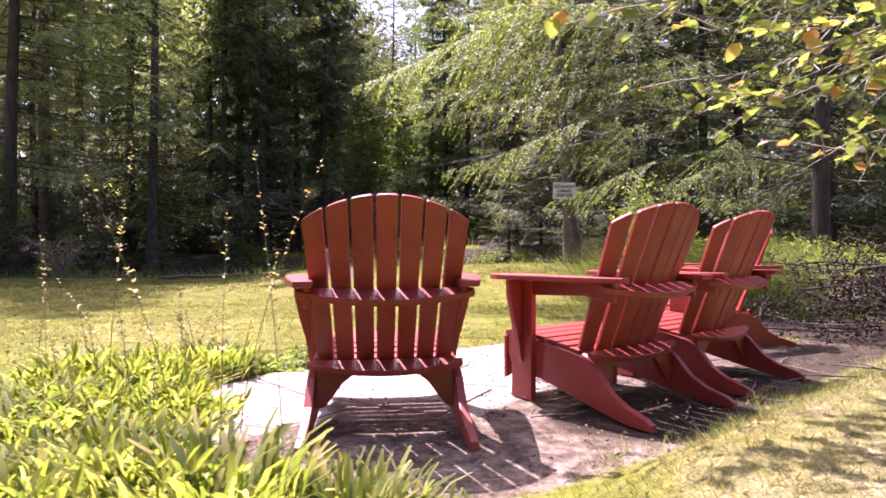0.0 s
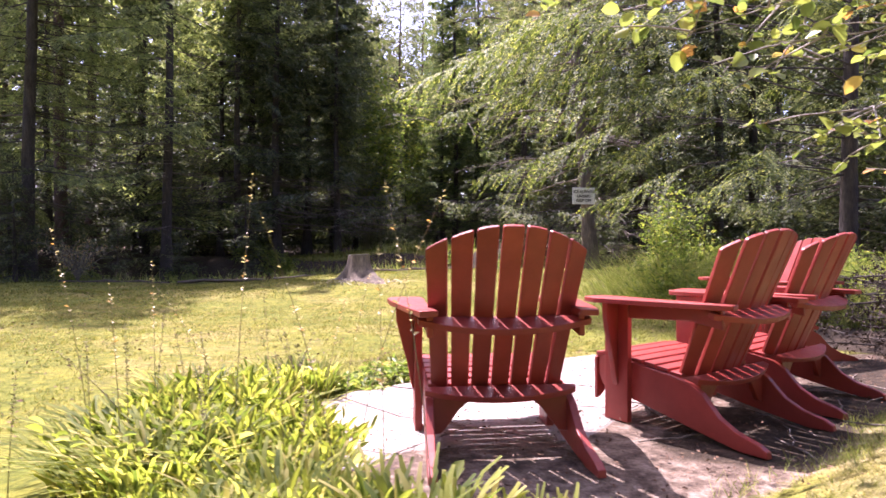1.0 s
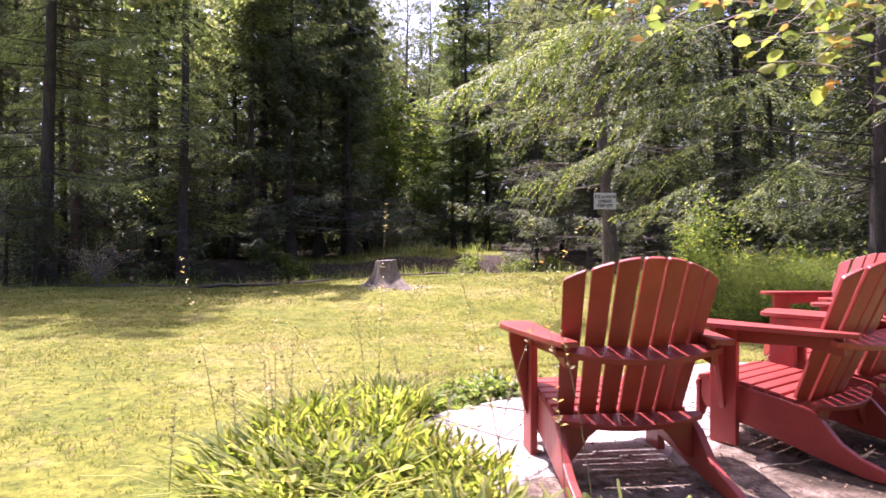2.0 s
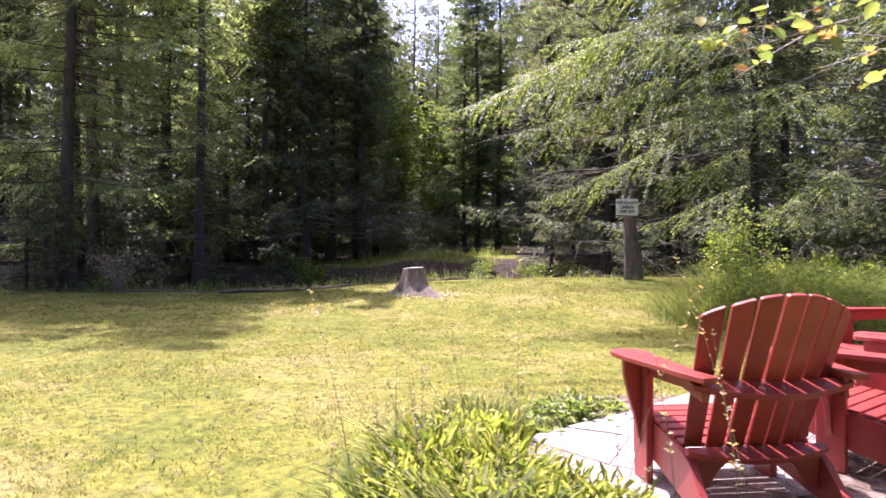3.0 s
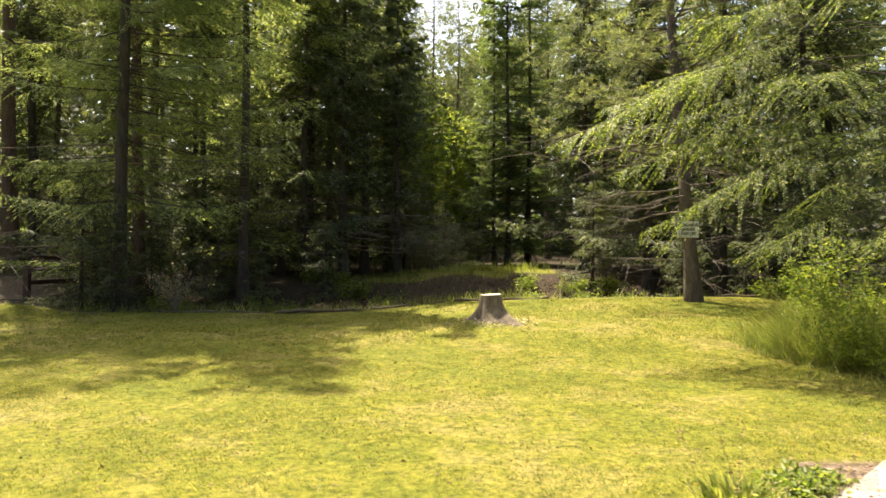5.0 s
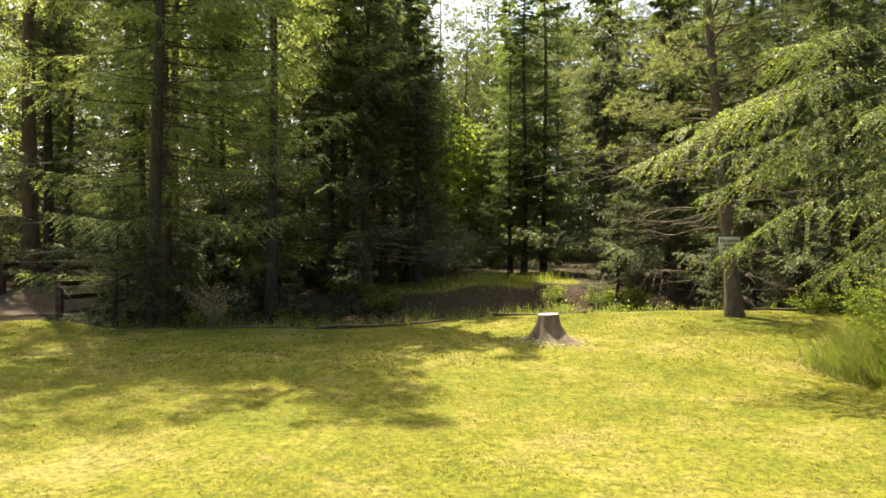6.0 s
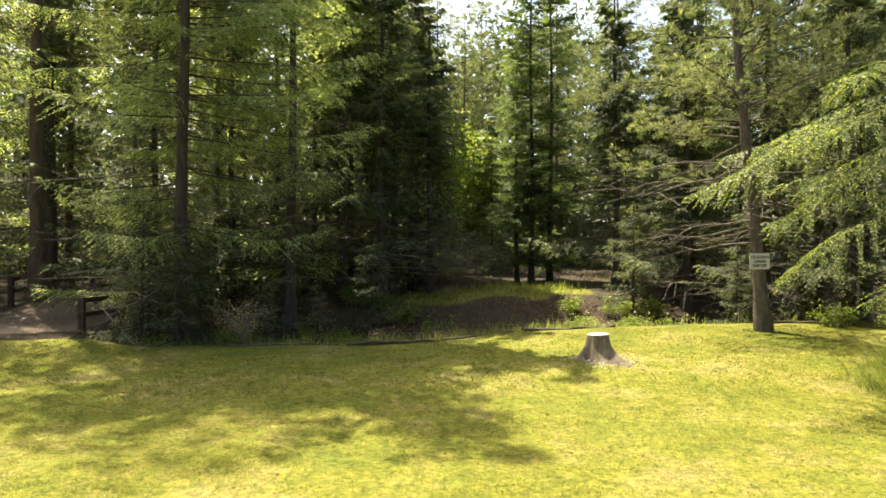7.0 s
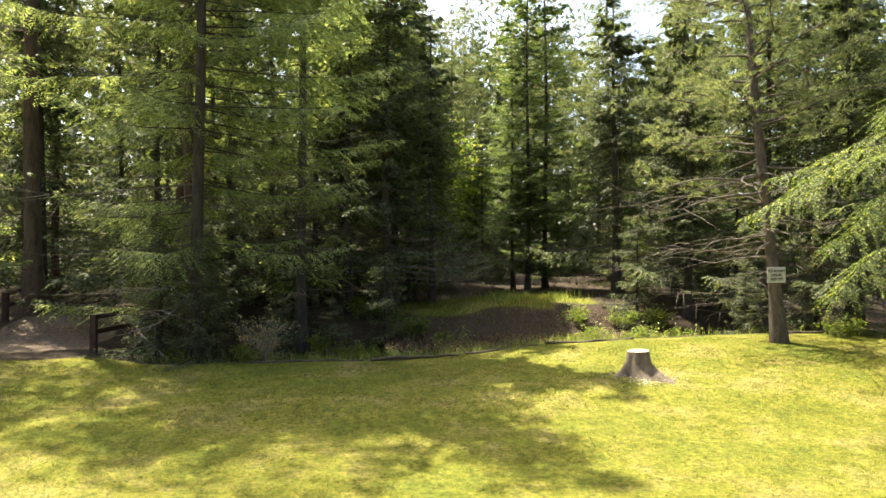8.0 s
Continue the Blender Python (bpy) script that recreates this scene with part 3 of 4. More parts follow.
def conifer(name, at, label, mat, bark, turn=0.0, group="", scale=1.0, **kw):
    z = float(height(at[0], at[1]))
    t = empty(name, pose(at[0], at[1], z - 0.06, 0, 0, turn) @ Matrix.Scale(scale, 4), label, "tree", group)
    stem, limbs, dry, (lv, lf) = spray_tree(**kw)
    put("trunk", array_mesh("trunk", *stem, True), bark, t)
    put("branchwork", array_mesh("branchwork", *limbs, True), bark, t)["kind"] = "stuff"
    if dry:
        put("dead_branchwork", array_mesh("dead_branchwork", *dry, True), DEADWOOD, t, "bare grey dead lower limbs")["kind"] = "stuff"
    put("crown", array_mesh("crown", lv, lf), mat, t)["kind"] = "stuff"
    return t


def again(tree, x, y, turn, scale):
    c = copy_thing(tree, pose(x, y, float(height(x, y)) - 0.06, 0, 0, turn))
    c.scale = (scale, scale, scale)
    return c


# the trees that stand forward along the lawn's far edge
FRINGE = [(3.6 + 0.5 * k, (300 + 67 * k) % 90 + (280 if k % 3 else 170), 4.4 + 0.9 * (k % 2)) for k in range(16)] + [(3.4 + 0.62 * k, (338 + 47 * k % 52) % 360, 4.3 + 0.5 * (k % 3)) for k in range(14)]
conifer("conifer_tree", (-11.9, 17.15), "tall conifer with dark trunk and feathery drooping boughs", LARCH, BARK, seed=3, tall=24, trunk_r=0.19, first=2.2, reach=6.2, leaf=0.125, gap=0.06, limb=0.2, crown_to=11.5, fill=3.3, extra=FRINGE, lw=(0.19, 0.30), step=1.2, dead_below=5.6, dead_share=0.6, pitch=0.16, coarse=1.45, bare=(292, 26))
pine_limbs = [(3.0, 195, 3.4), (3.6, 182, 4.0), (4.1, 208, 4.4), (4.4, 190, 4.6), (4.3, 225, 3.8), (3.9, 172, 3.6), (2.7, 215, 2.6)]
conifer("pine_tree", (3.12, 15.2), "pine with grey leaning trunk and dead lower branches", PINE, BARK_PALE, seed=8, tall=17, trunk_r=0.165, first=2.4, reach=4.6, leaf=0.13, shape="pine", lean=(-0.045, 0.06), dead_below=5.0, limb=0.40, crown_to=11, extra=pine_limbs, fill=7.5, lw=(0.10, 0.16), twig=0.6, step=1.45, pitch=0.2)
# hemlock boughs: height at the trunk, direction, length; the longest reach out over the lawn
tiers = [(3.8, 184, 6.2), (4.9, 179, 6.7), (5.7, 174, 7.5), (3.3, 196, 5.2), (4.3, 193, 6.0), (5.2, 188, 6.6), (6.0, 184, 6.6), (3.0, 208, 4.2), (3.9, 205, 5.2), (4.8, 201, 5.9), (5.7, 197, 6.3), (6.4, 192, 6.0), 
         (4.4, 214, 5.2), (5.3, 209, 5.8), (6.2, 204, 5.8), (5.0, 224, 5.0), (5.9, 217, 5.4), (2.5, 200, 3.2), (2.9, 188, 4.4), (5.6, 232, 4.6)]
tiers = [(z - 0.13 * far, az, far) for z, az, far in tiers]
hem = conifer("hemlock_tree", (6.2, 10.1), "hemlock with bright feathery sunlit boughs", HEMLOCK, BARK, seed=11, tall=14, trunk_r=0.14, first=2.4, reach=2.6, leaf=0.066, shape="hemlock", gap=0.55, limb=0.06, fill=3.5, crown_to=7.5, extra=tiers, lw=(0.28, 0.42), twig=1.1, step=2.3, pitch=0.11, inner=0.25)
dark = conifer("spruce_tree", (-6.8, 23.6), "dark dense spruce in shade beyond the lawn", SPRUCE, BARK, seed=21, tall=14.5, trunk_r=0.18, first=1.4, dead_below=3.6, dead_share=0.7, reach=3.7, leaf=0.17, crown_to=11, fill=2.7, pitch=0.16, step=1.0, lw=(0.28, 0.42))
narrow = conifer("fir_tree", (0.1, 29.2), "slender fir with lit green sides", FIR, BARK, seed=31, tall=17, trunk_r=0.13, first=1.0, reach=2.8, leaf=0.14, shape="narrow", crown_to=12, fill=2.8, step=1.0, pitch=0.15, lw=(0.28, 0.42), dead_below=2.8, dead_share=0.45)
tallpine = conifer("forest_pine", (6.0, 34.0), "tall forest pine with open crown", PINE, BARK_RED, seed=41, tall=19, trunk_r=0.16, first=5.0, reach=3.2, leaf=0.19, shape="pine", group="forest trees", crown_to=20, fill=4.2, lw=(0.15, 0.23), step=1.7, pitch=0.26, dead_below=8.0, dead_share=0.6)
wide = conifer("forest_spruce", (-14.5, 22.0), "dark shaded spruce in the forest", SPRUCE, BARK, scale=0.8, seed=51, tall=19, trunk_r=0.17, first=0.9, reach=4.3, leaf=0.24, group="forest trees", crown_to=13, step=1.4, fill=2.3, pitch=0.28, lw=(0.36, 0.52))
soft = conifer("forest_conifer", (-20.5, 19.8), "forest conifer with soft drooping boughs", LARCH, BARK, scale=1.05, seed=61, tall=20, trunk_r=0.16, first=1.8, reach=4.2, leaf=0.2, group="forest trees", gap=0.32, crown_to=12, step=1.4, fill=2.7, pitch=0.22, lw=(0.28, 0.42), dead_below=8.0, dead_share=0.6)
young = conifer("young_spruce", (-12.2, 19.6), "young dark spruce with boughs to the ground", SPRUCE, BARK, seed=65, tall=3.4, trunk_r=0.05, first=0.15, reach=1.5, leaf=0.075, group="young spruces", step=0.6, fill=2.0, pitch=0.13, lw=(0.34, 0.5))

# trees behind the lawn: kind, x, y, turn, size
EDGE_TREES = [
    ("s", -9.6, 20.6, 40, 1.1), ("s", -8.2, 23.4, 130, 0.9), ("d", -8.6, 26.2, 200, 1.1), ("d", -5.6, 29.2, 20, 1.15), ("d", -4.9, 25.8, 50, 0.85), ("d", 4.3, 22.0, 110, 0.9), ("d", 5.9, 19.6, 250, 1.0), ("d", 2.8, 25.2, 70, 0.95), ("d", 5.2, 24.6, 170, 0.85), ("n", 1.2, 30.0, 80, 1.05), ("n", -0.5, 29.9, 200, 0.8),
    ("n", 6.0, 25.0, 10, 0.8), ("d", 9.5, 20.0, 60, 1.0), ("d", 7.4, 17.8, 120, 0.9), ("w", 9.5, 15.0, 220, 0.65), ("d", 7.6, 12.3, 20, 0.85), ("w", 11.0, 12.5, 300, 0.7), ("w", 12.5, 17.5, 20, 0.75), ("w", 4.6, 29.0, 200, 0.55),
]
PATH_TREES = [
    ("s", -23.0, 23.5, 200, 0.95), ("p", -21.0, 29.0, 10, 1.1), ("w", -25.0, 27.0, 40, 1.15), ("s", -23.5, 31.5, 100, 1.15), ("w", -16.5, 37.0, 10, 1.0), ("w", -28.0, 22.0, 220, 1.1), ("p", -18.7, 22.5, 77, 1.7), ("p", -14.6, 25.0, 40, 1.3), ("p", -13.0, 20.3, 99, 1.35), ("d", -20.2, 26.0, 90, 1.2),
    ("s", -9.6, 25.5, 15, 0.8), ("w", -13.0, 26.0, 310, 0.85), ("s", -14.2, 28.0, 15, 1.0), ("s", -17.0, 31.0, 300, 0.9), ("w", -19.5, 32.0, 160, 0.9),
]
DEEP_TREES = [
    ("p", 3.5, 38.0, 30, 1.0), ("p", -1.9, 42.0, 140, 0.95), ("p", -3.6, 45.0, 200, 1.15), ("p", -7.0, 50.0, 20, 1.2), ("p", 0.6, 52.0, 300, 1.2), ("p", 5.0, 49.0, 250, 1.15), ("p", 9.6, 45.0, 120, 1.0), ("p", -6.6, 36.0, 250, 1.0), ("p", 9.0, 30.0, 70, 0.9), ("w", 8.0, 33.0, 150, 0.75), ("w", -0.8, 36.5, 15, 0.5), ("w", -2.8, 38.0, 115, 0.55), ("p", 13.0, 27.0, 170, 0.9), ("w", -10.0, 33.0, 30, 1.1), ("s", -14.5, 34.0, 100, 0.9),
    ("w", -8.0, 40.0, 5, 1.15), ("w", -8.6, 30.6, 95, 1.0), ("w", -12.0, 30.0, 185, 1.0), ("w", -5.2, 33.5, 285, 0.85), ("d", -6.4, 27.0, 140, 1.05), ("s", 12.5, 38.0, 160, 0.9), ("s", 12.0, 23.0, 100, 0.75), ("w", 2.5, 46.0, 265, 0.8),
]
YOUNG_TREES = [
    ("y", -9.9, 17.9, 120, 0.7), ("y", -8.5, 18.9, 200, 0.7), ("y", -7.0, 20.4, 70, 1.0), ("y", 4.8, 18.6, 150, 0.7), ("y", 6.6, 16.6, 230, 0.9), ("y", 8.4, 13.4, 300, 1.2),
    ("y", -10.0, 21.5, 130, 1.2), ("y", 7.6, 19.5, 190, 1.4), ("y", 10.0, 11.0, 20, 1.2), ("y", 3.9, 17.8, 153, 0.8), ("y", 5.7, 17.7, 285, 0.7), ("w", 7.8, 26.6, 110, 0.5), ("y", 7.0, 23.0, 210, 2.0),
    ("y", -11.8, 16.35, 40, 1.0), ("y", -12.8, 16.7, 160, 1.2), ("y", -13.2, 18.2, 10, 1.3), ("y", 2.3, 22.0, 90, 1.2),
]
KIND = {"w": wide, "s": soft, "p": tallpine, "n": narrow, "d": dark, "y": young}
for k, x, y, turn, scale in EDGE_TREES + PATH_TREES + DEEP_TREES + YOUNG_TREES:
    again(KIND[k], x, y, turn, scale)


# ---- leaves, shrubs and undergrowth ----
def oval_leaves(base, along, length, width, rng, droop=0.2):
    """Broad leaves of two folded halves each: six corners, four-cornered halves."""
    n = len(base)
    along = unit(along)
    side = unit(np.cross(along, np.array([0, 0, 1.0]) + rng.normal(scale=0.4, size=(n, 3))))
    up = np.cross(side, along)
    L, W = length[:, None], width[:, None]
    m1, m2 = base + along * L * 0.30 + up * L * 0.04, base + along * L * 0.68
    tip = base + along * L - up * L * droop
    fold = up * W * 0.16
    v = np.stack([base, m1 - side * W * 0.5 + fold, m2 - side * W * 0.42 + fold, tip, m2 + side * W * 0.42 + fold, m1 + side * W * 0.5 + fold], 1).reshape(-1, 3)
    i = np.arange(n)[:, None] * 6
    f = np.concatenate([i + np.array([[0, 1, 2, 3]]), i + np.array([[0, 3, 4, 5]])], 0)
    return v, f


def round_leaves(base, along, length, width, rng):
    """Broad rounded leaves of two halves with five corners each, folded and curled."""
    n = len(base)
    along = unit(along)
    side = unit(np.cross(along, np.array([0, 0, 1.0]) + rng.normal(scale=0.5, size=(n, 3))))
    up = np.cross(side, along)
    L, W = length[:, None], width[:, None]
    at = lambda f, w, h: base + along * L * f + side * W * w + up * (W * abs(w) * 0.3 + L * h)
    pts = [at(0, 0, 0), at(0.18, -0.36, 0.02), at(0.5, -0.5, 0.03), at(0.8, -0.33, 0.0), at(1.0, 0, -0.10), at(0.8, 0.33, 0.0), at(0.5, 0.5, 0.03), at(0.18, 0.36, 0.02)]
    i = np.arange(n)[:, None] * 8
    return np.stack(pts, 1).reshape(-1, 3), np.concatenate([i + np.array([[0, 1, 2, 3, 4]]), i + np.array([[0, 4, 5, 6, 7]])], 0)


def shrub_arrays(seed, radius, tall, stems, leaf, per=60, narrow_leaf=0.5, rise=0.1):
    rng = np.random.default_rng(seed)
    wood, lv = [], []
    for _ in range(stems):
        az, out = rng.uniform(0, 6.28), radius * rng.uniform(0.15, 1) ** 0.6
        h = tall * rng.uniform(0.55, 1.0) * (1 - 0.35 * (out / radius) ** 2)
        b = np.array([np.cos(az), np.sin(az), 0]) * out * 0.35
        s = np.linspace(0, 1, 6)
        c = b + np.array([np.cos(az), np.sin(az), 0]) * (out * 0.65 * s ** 1.4)[:, None]
        c[:, 2] = h * s ** 0.9
        c += rng.normal(scale=0.02 * tall, size=c.shape) * s[:, None]
        wood.append(tube_arrays(c, 0.010 * (1.1 - s), 4))
        n = per
        q = rng.uniform(0.15, 1, n) ** 0.7
        p = np.stack([np.interp(q, s, c[:, i]) for i in range(3)], 1)
        d = unit(rng.normal(size=(n, 3)) * [1, 1, 0.5])
        p = p + d * rng.uniform(0.0, 0.16, (n, 1)) * tall ** 0.5
        L = leaf * rng.uniform(0.6, 1.3, n)
        lv.append(oval_leaves(p, d + [0, 0, rise], L, L * narrow_leaf, rng))
    return joined(wood), joined(lv)


def shrub(name, at, label, mat, turn=0, group="", category="shrub", **kw):
    t = empty(name, pose(at[0], at[1], float(height(*at)) - 0.02, 0, 0, turn), label, category, group)
    (wv, wf), (lv, lf) = shrub_arrays(**kw)
    put("stemwork", array_mesh("stemwork", wv, wf), STALK, t)["kind"] = "stuff"
    put("foliage", array_mesh("foliage", lv, lf), mat, t)["kind"] = "stuff"
    return t


sap = shrub("sapling", (3.15, 9.5), "sunlit leafy sapling at the edge of the lawn", BROAD, seed=71, radius=0.65, tall=2.2, stems=15, leaf=0.062, per=110)
weeds = shrub("weed_shrub", (3.2, 8.8), "tangled green shrub beside the lawn", BROAD, seed=72, radius=1.1, tall=1.15, stems=60, leaf=0.085, per=60, narrow_leaf=0.2, rise=0.5, group="shrubs by the lawn")
for x, y, turn, s in ((4.3, 8.2, 70, 1.0), (4.8, 9.8, 150, 1.1), (3.9, 10.6, 220, 0.9), (5.6, 8.2, 300, 0.9), (2.8, 8.6, 20, 0.6), (2.95, 8.0, 120, 0.6)):
    again(weeds, x, y, turn, s)
again(sap, 3.75, 11.3, 40, 0.85)
under = shrub("undergrowth_shrub", (-8.9, 17.6), "small shaded leafy shrub by the ditch", BROAD, seed=73, radius=0.55, tall=0.8, stems=22, leaf=0.07, per=30, group="undergrowth")
for x, y, s in ((-10.4, 17.0, 1.3), (-7.4, 17.4, 0.8), (-6.3, 17.8, 0.9), (-5.0, 17.6, 0.7), (-3.6, 18.0, 0.8), (-1.7, 18.4, 0.7), (5.6, 16.0, 1.1), (-12.8, 17.6, 1.2), (6.9, 14.2, 1.3)):
    again(under, x, y, x * 71 % 360, s)
rs = random.Random(14)
for k in range(24):
    x = rs.uniform(-9.5, 8.0)
    y = float(lawn_edge(x)) + rs.uniform(2.4, 8.0) - 1.2 * smooth(0, 4, x)
    if -5.5 < x < -1.0 and y > 22.5:
        continue
    again(under, x, y, rs.uniform(0, 360), rs.uniform(0.8, 1.5))


def blades(name, label, mat, spots, tall, width, seed, category, lean=0.35):
    """Loose upright blades: three corners each."""
    rng = np.random.default_rng(seed)
    n = len(spots)
    b = np.stack([spots[:, 0], spots[:, 1], height(spots[:, 0], spots[:, 1]) - 0.004], 1)
    az = rng.uniform(0, 6.28, n)
    h = tall * rng.uniform(0.5, 1.2, n)
    side = np.stack([np.cos(az), np.sin(az), 0 * az], 1) * (width * rng.uniform(0.6, 1.3, n))[:, None]
    tip = b + np.stack([rng.normal(scale=lean, size=n) * h, rng.normal(scale=lean, size=n) * h, h], 1)
    V = np.stack([b - side, b + side, tip], 1).reshape(-1, 3)
    ob = put(name, array_mesh(name, V, np.arange(n * 3).reshape(n, 3)), mat)
    return tagged(ob, label, category, kind="stuff")


def scatter(seed, n, x0, x1, y0, y1, keep):
    rng = np.random.default_rng(seed)
    p = np.stack([rng.uniform(x0, x1, n), rng.uniform(y0, y1, n)], 1)
    return p[keep(p[:, 0], p[:, 1]) > rng.random(n)]


def on_lawn(x, y):
    d, f = cover(x, y)
    return np.clip(1 - 1.6 * d - 1.6 * f, 0, 1) * (np.hypot((x + 0.3) * 0.9, y - 3.0) > 1.4)


def tufted(x, y):
    """Lawn grass that stands thicker in some patches than in others."""
    a = np.sin(x * 5.3 + 2.1 * np.sin(y * 3.7)) * np.sin(y * 6.1 + 1.7 * np.sin(x * 4.3))
    b = np.sin(x * 1.9 + 1.3 * np.sin(y * 1.1)) * np.sin(y * 2.3 + x * 0.7)
    c = np.sin(x * 19.0 + 2.3 * np.sin(y * 13.0)) * np.sin(y * 23.0 + 1.9 * np.sin(x * 11.0))
    return on_lawn(x, y) * np.clip(0.42 + 0.40 * a + 0.30 * b + 0.30 * c, 0.05, 1)


blades("lawn_grass", "short mown lawn grass, yellow-green in the sun", GRASS, scatter(1, 330000, -13, 4, 2.5, 10.5, tufted), 0.029, 0.0036, 2, "grass", 0.7)
blades("far_lawn_grass", "mown lawn grass further out", GRASS, scatter(3, 110000, -16, 5, 10.5, 16.4, tufted), 0.038, 0.007, 4, "grass", 0.6)
blades("bank_grass", "lit green grass on the bank beside the patio", GRASS, scatter(5, 26000, 0.2, 3.6, 0.9, 3.8, on_lawn), 0.024, 0.0018, 6, "grass", 0.9)
blades("dry_bank_grass", "dry straw-coloured grass on the bank", DRYGRASS, scatter(15, 50000, 0.2, 3.6, 0.9, 3.8, on_lawn), 0.018, 0.0018, 16, "grass", 1.4)
blades("fringe_grass", "fresh green grass tufts along the bare soil", TALLGRASS, scatter(19, 40000, 0.2, 3.6, 1.2, 4.6, lambda x, y: np.exp(-(((x - 0.33) * 0.64 - (y - 1.85) * 0.77 - 0.06 - 0.06 * np.sin(x * 7)) / 0.09) ** 2) * (0.25 + 0.75 * (np.sin(x * 11 + 4 * np.sin(y * 5)) > 0.1))), 0.065, 0.0022, 20, "grass", 0.6)
blades("dry_lawn_grass", "dry straw-coloured blades in the lawn", DRYGRASS, scatter(17, 30000, -11, 3, 3.0, 10, lambda x, y: on_lawn(x, y) * (0.35 + 0.65 * (np.sin(x * 1.7 + 2 * np.sin(y * 0.9)) * np.sin(y * 1.3 + 1.1) > 0.1))), 0.028, 0.003, 18, "grass", 1.0)
def mound(x, y):
    return np.hypot((x - 4.0) / 2.3, (y - 9.2) / 2.4) + 0.18 * np.sin(x * 3.1 + y * 2.3)


tall_spots = scatter(7, 42000, 1.6, 6.5, 6.3, 11.5, lambda x, y: smooth(1.0, 0.55, mound(x, y)))
blades("tall_grass", "tall uncut grass round the shrubs", TALLGRASS, tall_spots, 0.22 + 0.65 * smooth(1.0, 0.45, mound(tall_spots[:, 0], tall_spots[:, 1])), 0.006, 8, "grass", 0.65)
blades("ditch_grass", "weeds and grass along the ditch", TALLGRASS, scatter(9, 14000, -13, 6, 16.2, 19.5, lambda x, y: (np.abs(y - lawn_edge(x) - 0.9) < 0.8) * np.where(x < -0.5, 0.7, 0.2)), 0.32, 0.010, 10, "grass", 0.35)
blades("bank_grass_far", "low shaded grass on the far bank of the ditch", GRASS, scatter(21, 9000, -8, 0, 19.5, 27, lambda x, y: 1 - np.clip(cover(x, y)[1], 0, 1)), 0.16, 0.010, 22, "grass", 0.5)
blades("glade_grass", "bright grass in the glade beyond the ditch", TALLGRASS, scatter(11, 9000, -6, 3, 22.5, 28, lambda x, y: 0.7 * np.exp(-((y - 24.6) / 1.6) ** 2 - ((x + 1.6) / 2.2) ** 2) * (0.15 + 0.85 * (np.sin(x * 2.3 + 1.5 * np.sin(y * 1.9)) > 0.1))), 0.4, 0.014, 12, "grass", 0.35)


# ---- plant bed beside the patio ----
def clump_arrays(seed, n, radius, tall, broad, spread=1.0):
    rng = np.random.default_rng(seed)
    az = rng.uniform(0, 6.28, n)
    r = radius * rng.uniform(0, 1, n) ** 0.6
    b = np.stack([np.cos(az) * r * 0.75, np.sin(az) * r * 0.75, 0 * r], 1)
    az2 = az + rng.normal(scale=0.7, size=n)
    out = np.stack([np.cos(az2), np.sin(az2), 0 * az], 1)
    h = tall * rng.uniform(0.55, 1.1, n)
    w = rng.uniform(0.0055, 0.0115, n)
    side = np.stack([-np.sin(az2), np.cos(az2), 0 * az], 1) * w[:, None]
    reachv = h * rng.uniform(0.10, 0.55, n) * spread
    c = lambda s: b + out * (reachv * s ** 1.6)[:, None] + np.array([0, 0, 1.0]) * (h * (s - 0.28 * s ** 3))[:, None]
    p0, p1, p2, p3 = c(0.0), c(0.4), c(0.75), c(1.0)
    V = np.stack([p0 - side * 0.7, p0 + side * 0.7, p1 - side, p1 + side, p2 - side * 0.8, p2 + side * 0.8, p3 - side * 0.5, p3 + side * 0.5], 1).reshape(-1, 3)
    i = np.arange(n)[:, None] * 8
    F = np.concatenate([i + np.array([[a, a + 1, a + 3, a + 2]]) for a in (0, 2, 4)], 0)
    nb = broad
    az = rng.uniform(0, 6.28, nb)
    d = np.stack([np.cos(az), np.sin(az), rng.uniform(0.1, 1.2, nb)], 1)
    bb = np.stack([np.cos(az), np.sin(az), 0 * az], 1) * (radius * rng.uniform(0.1, 0.9, nb))[:, None]
    bb[:, 2] = tall * rng.uniform(0.2, 0.75, nb)
    L = rng.uniform(0.035, 0.068, nb)
    return (V, F), oval_leaves(bb, d, L, L * 0.5, rng, 0.3)


def clump(at, z, seed, n, radius, tall, broad, spread=1.0):
    t = empty("daylily_clump", pose(at[0], at[1], z, 0, 0, 0), "clump of sunlit strap-leaved plants in the bed", "plant", "strap-leaved bed plants")
    (v, f), (bv, bf) = clump_arrays(seed, n, radius, tall, broad, spread)
    put("strap_foliage", array_mesh("strap_foliage", v, f), BLADE, t)["kind"] = "stuff"
    put("broad_foliage", array_mesh("broad_foliage", bv, bf), BLADE, t)["kind"] = "stuff"
    return t


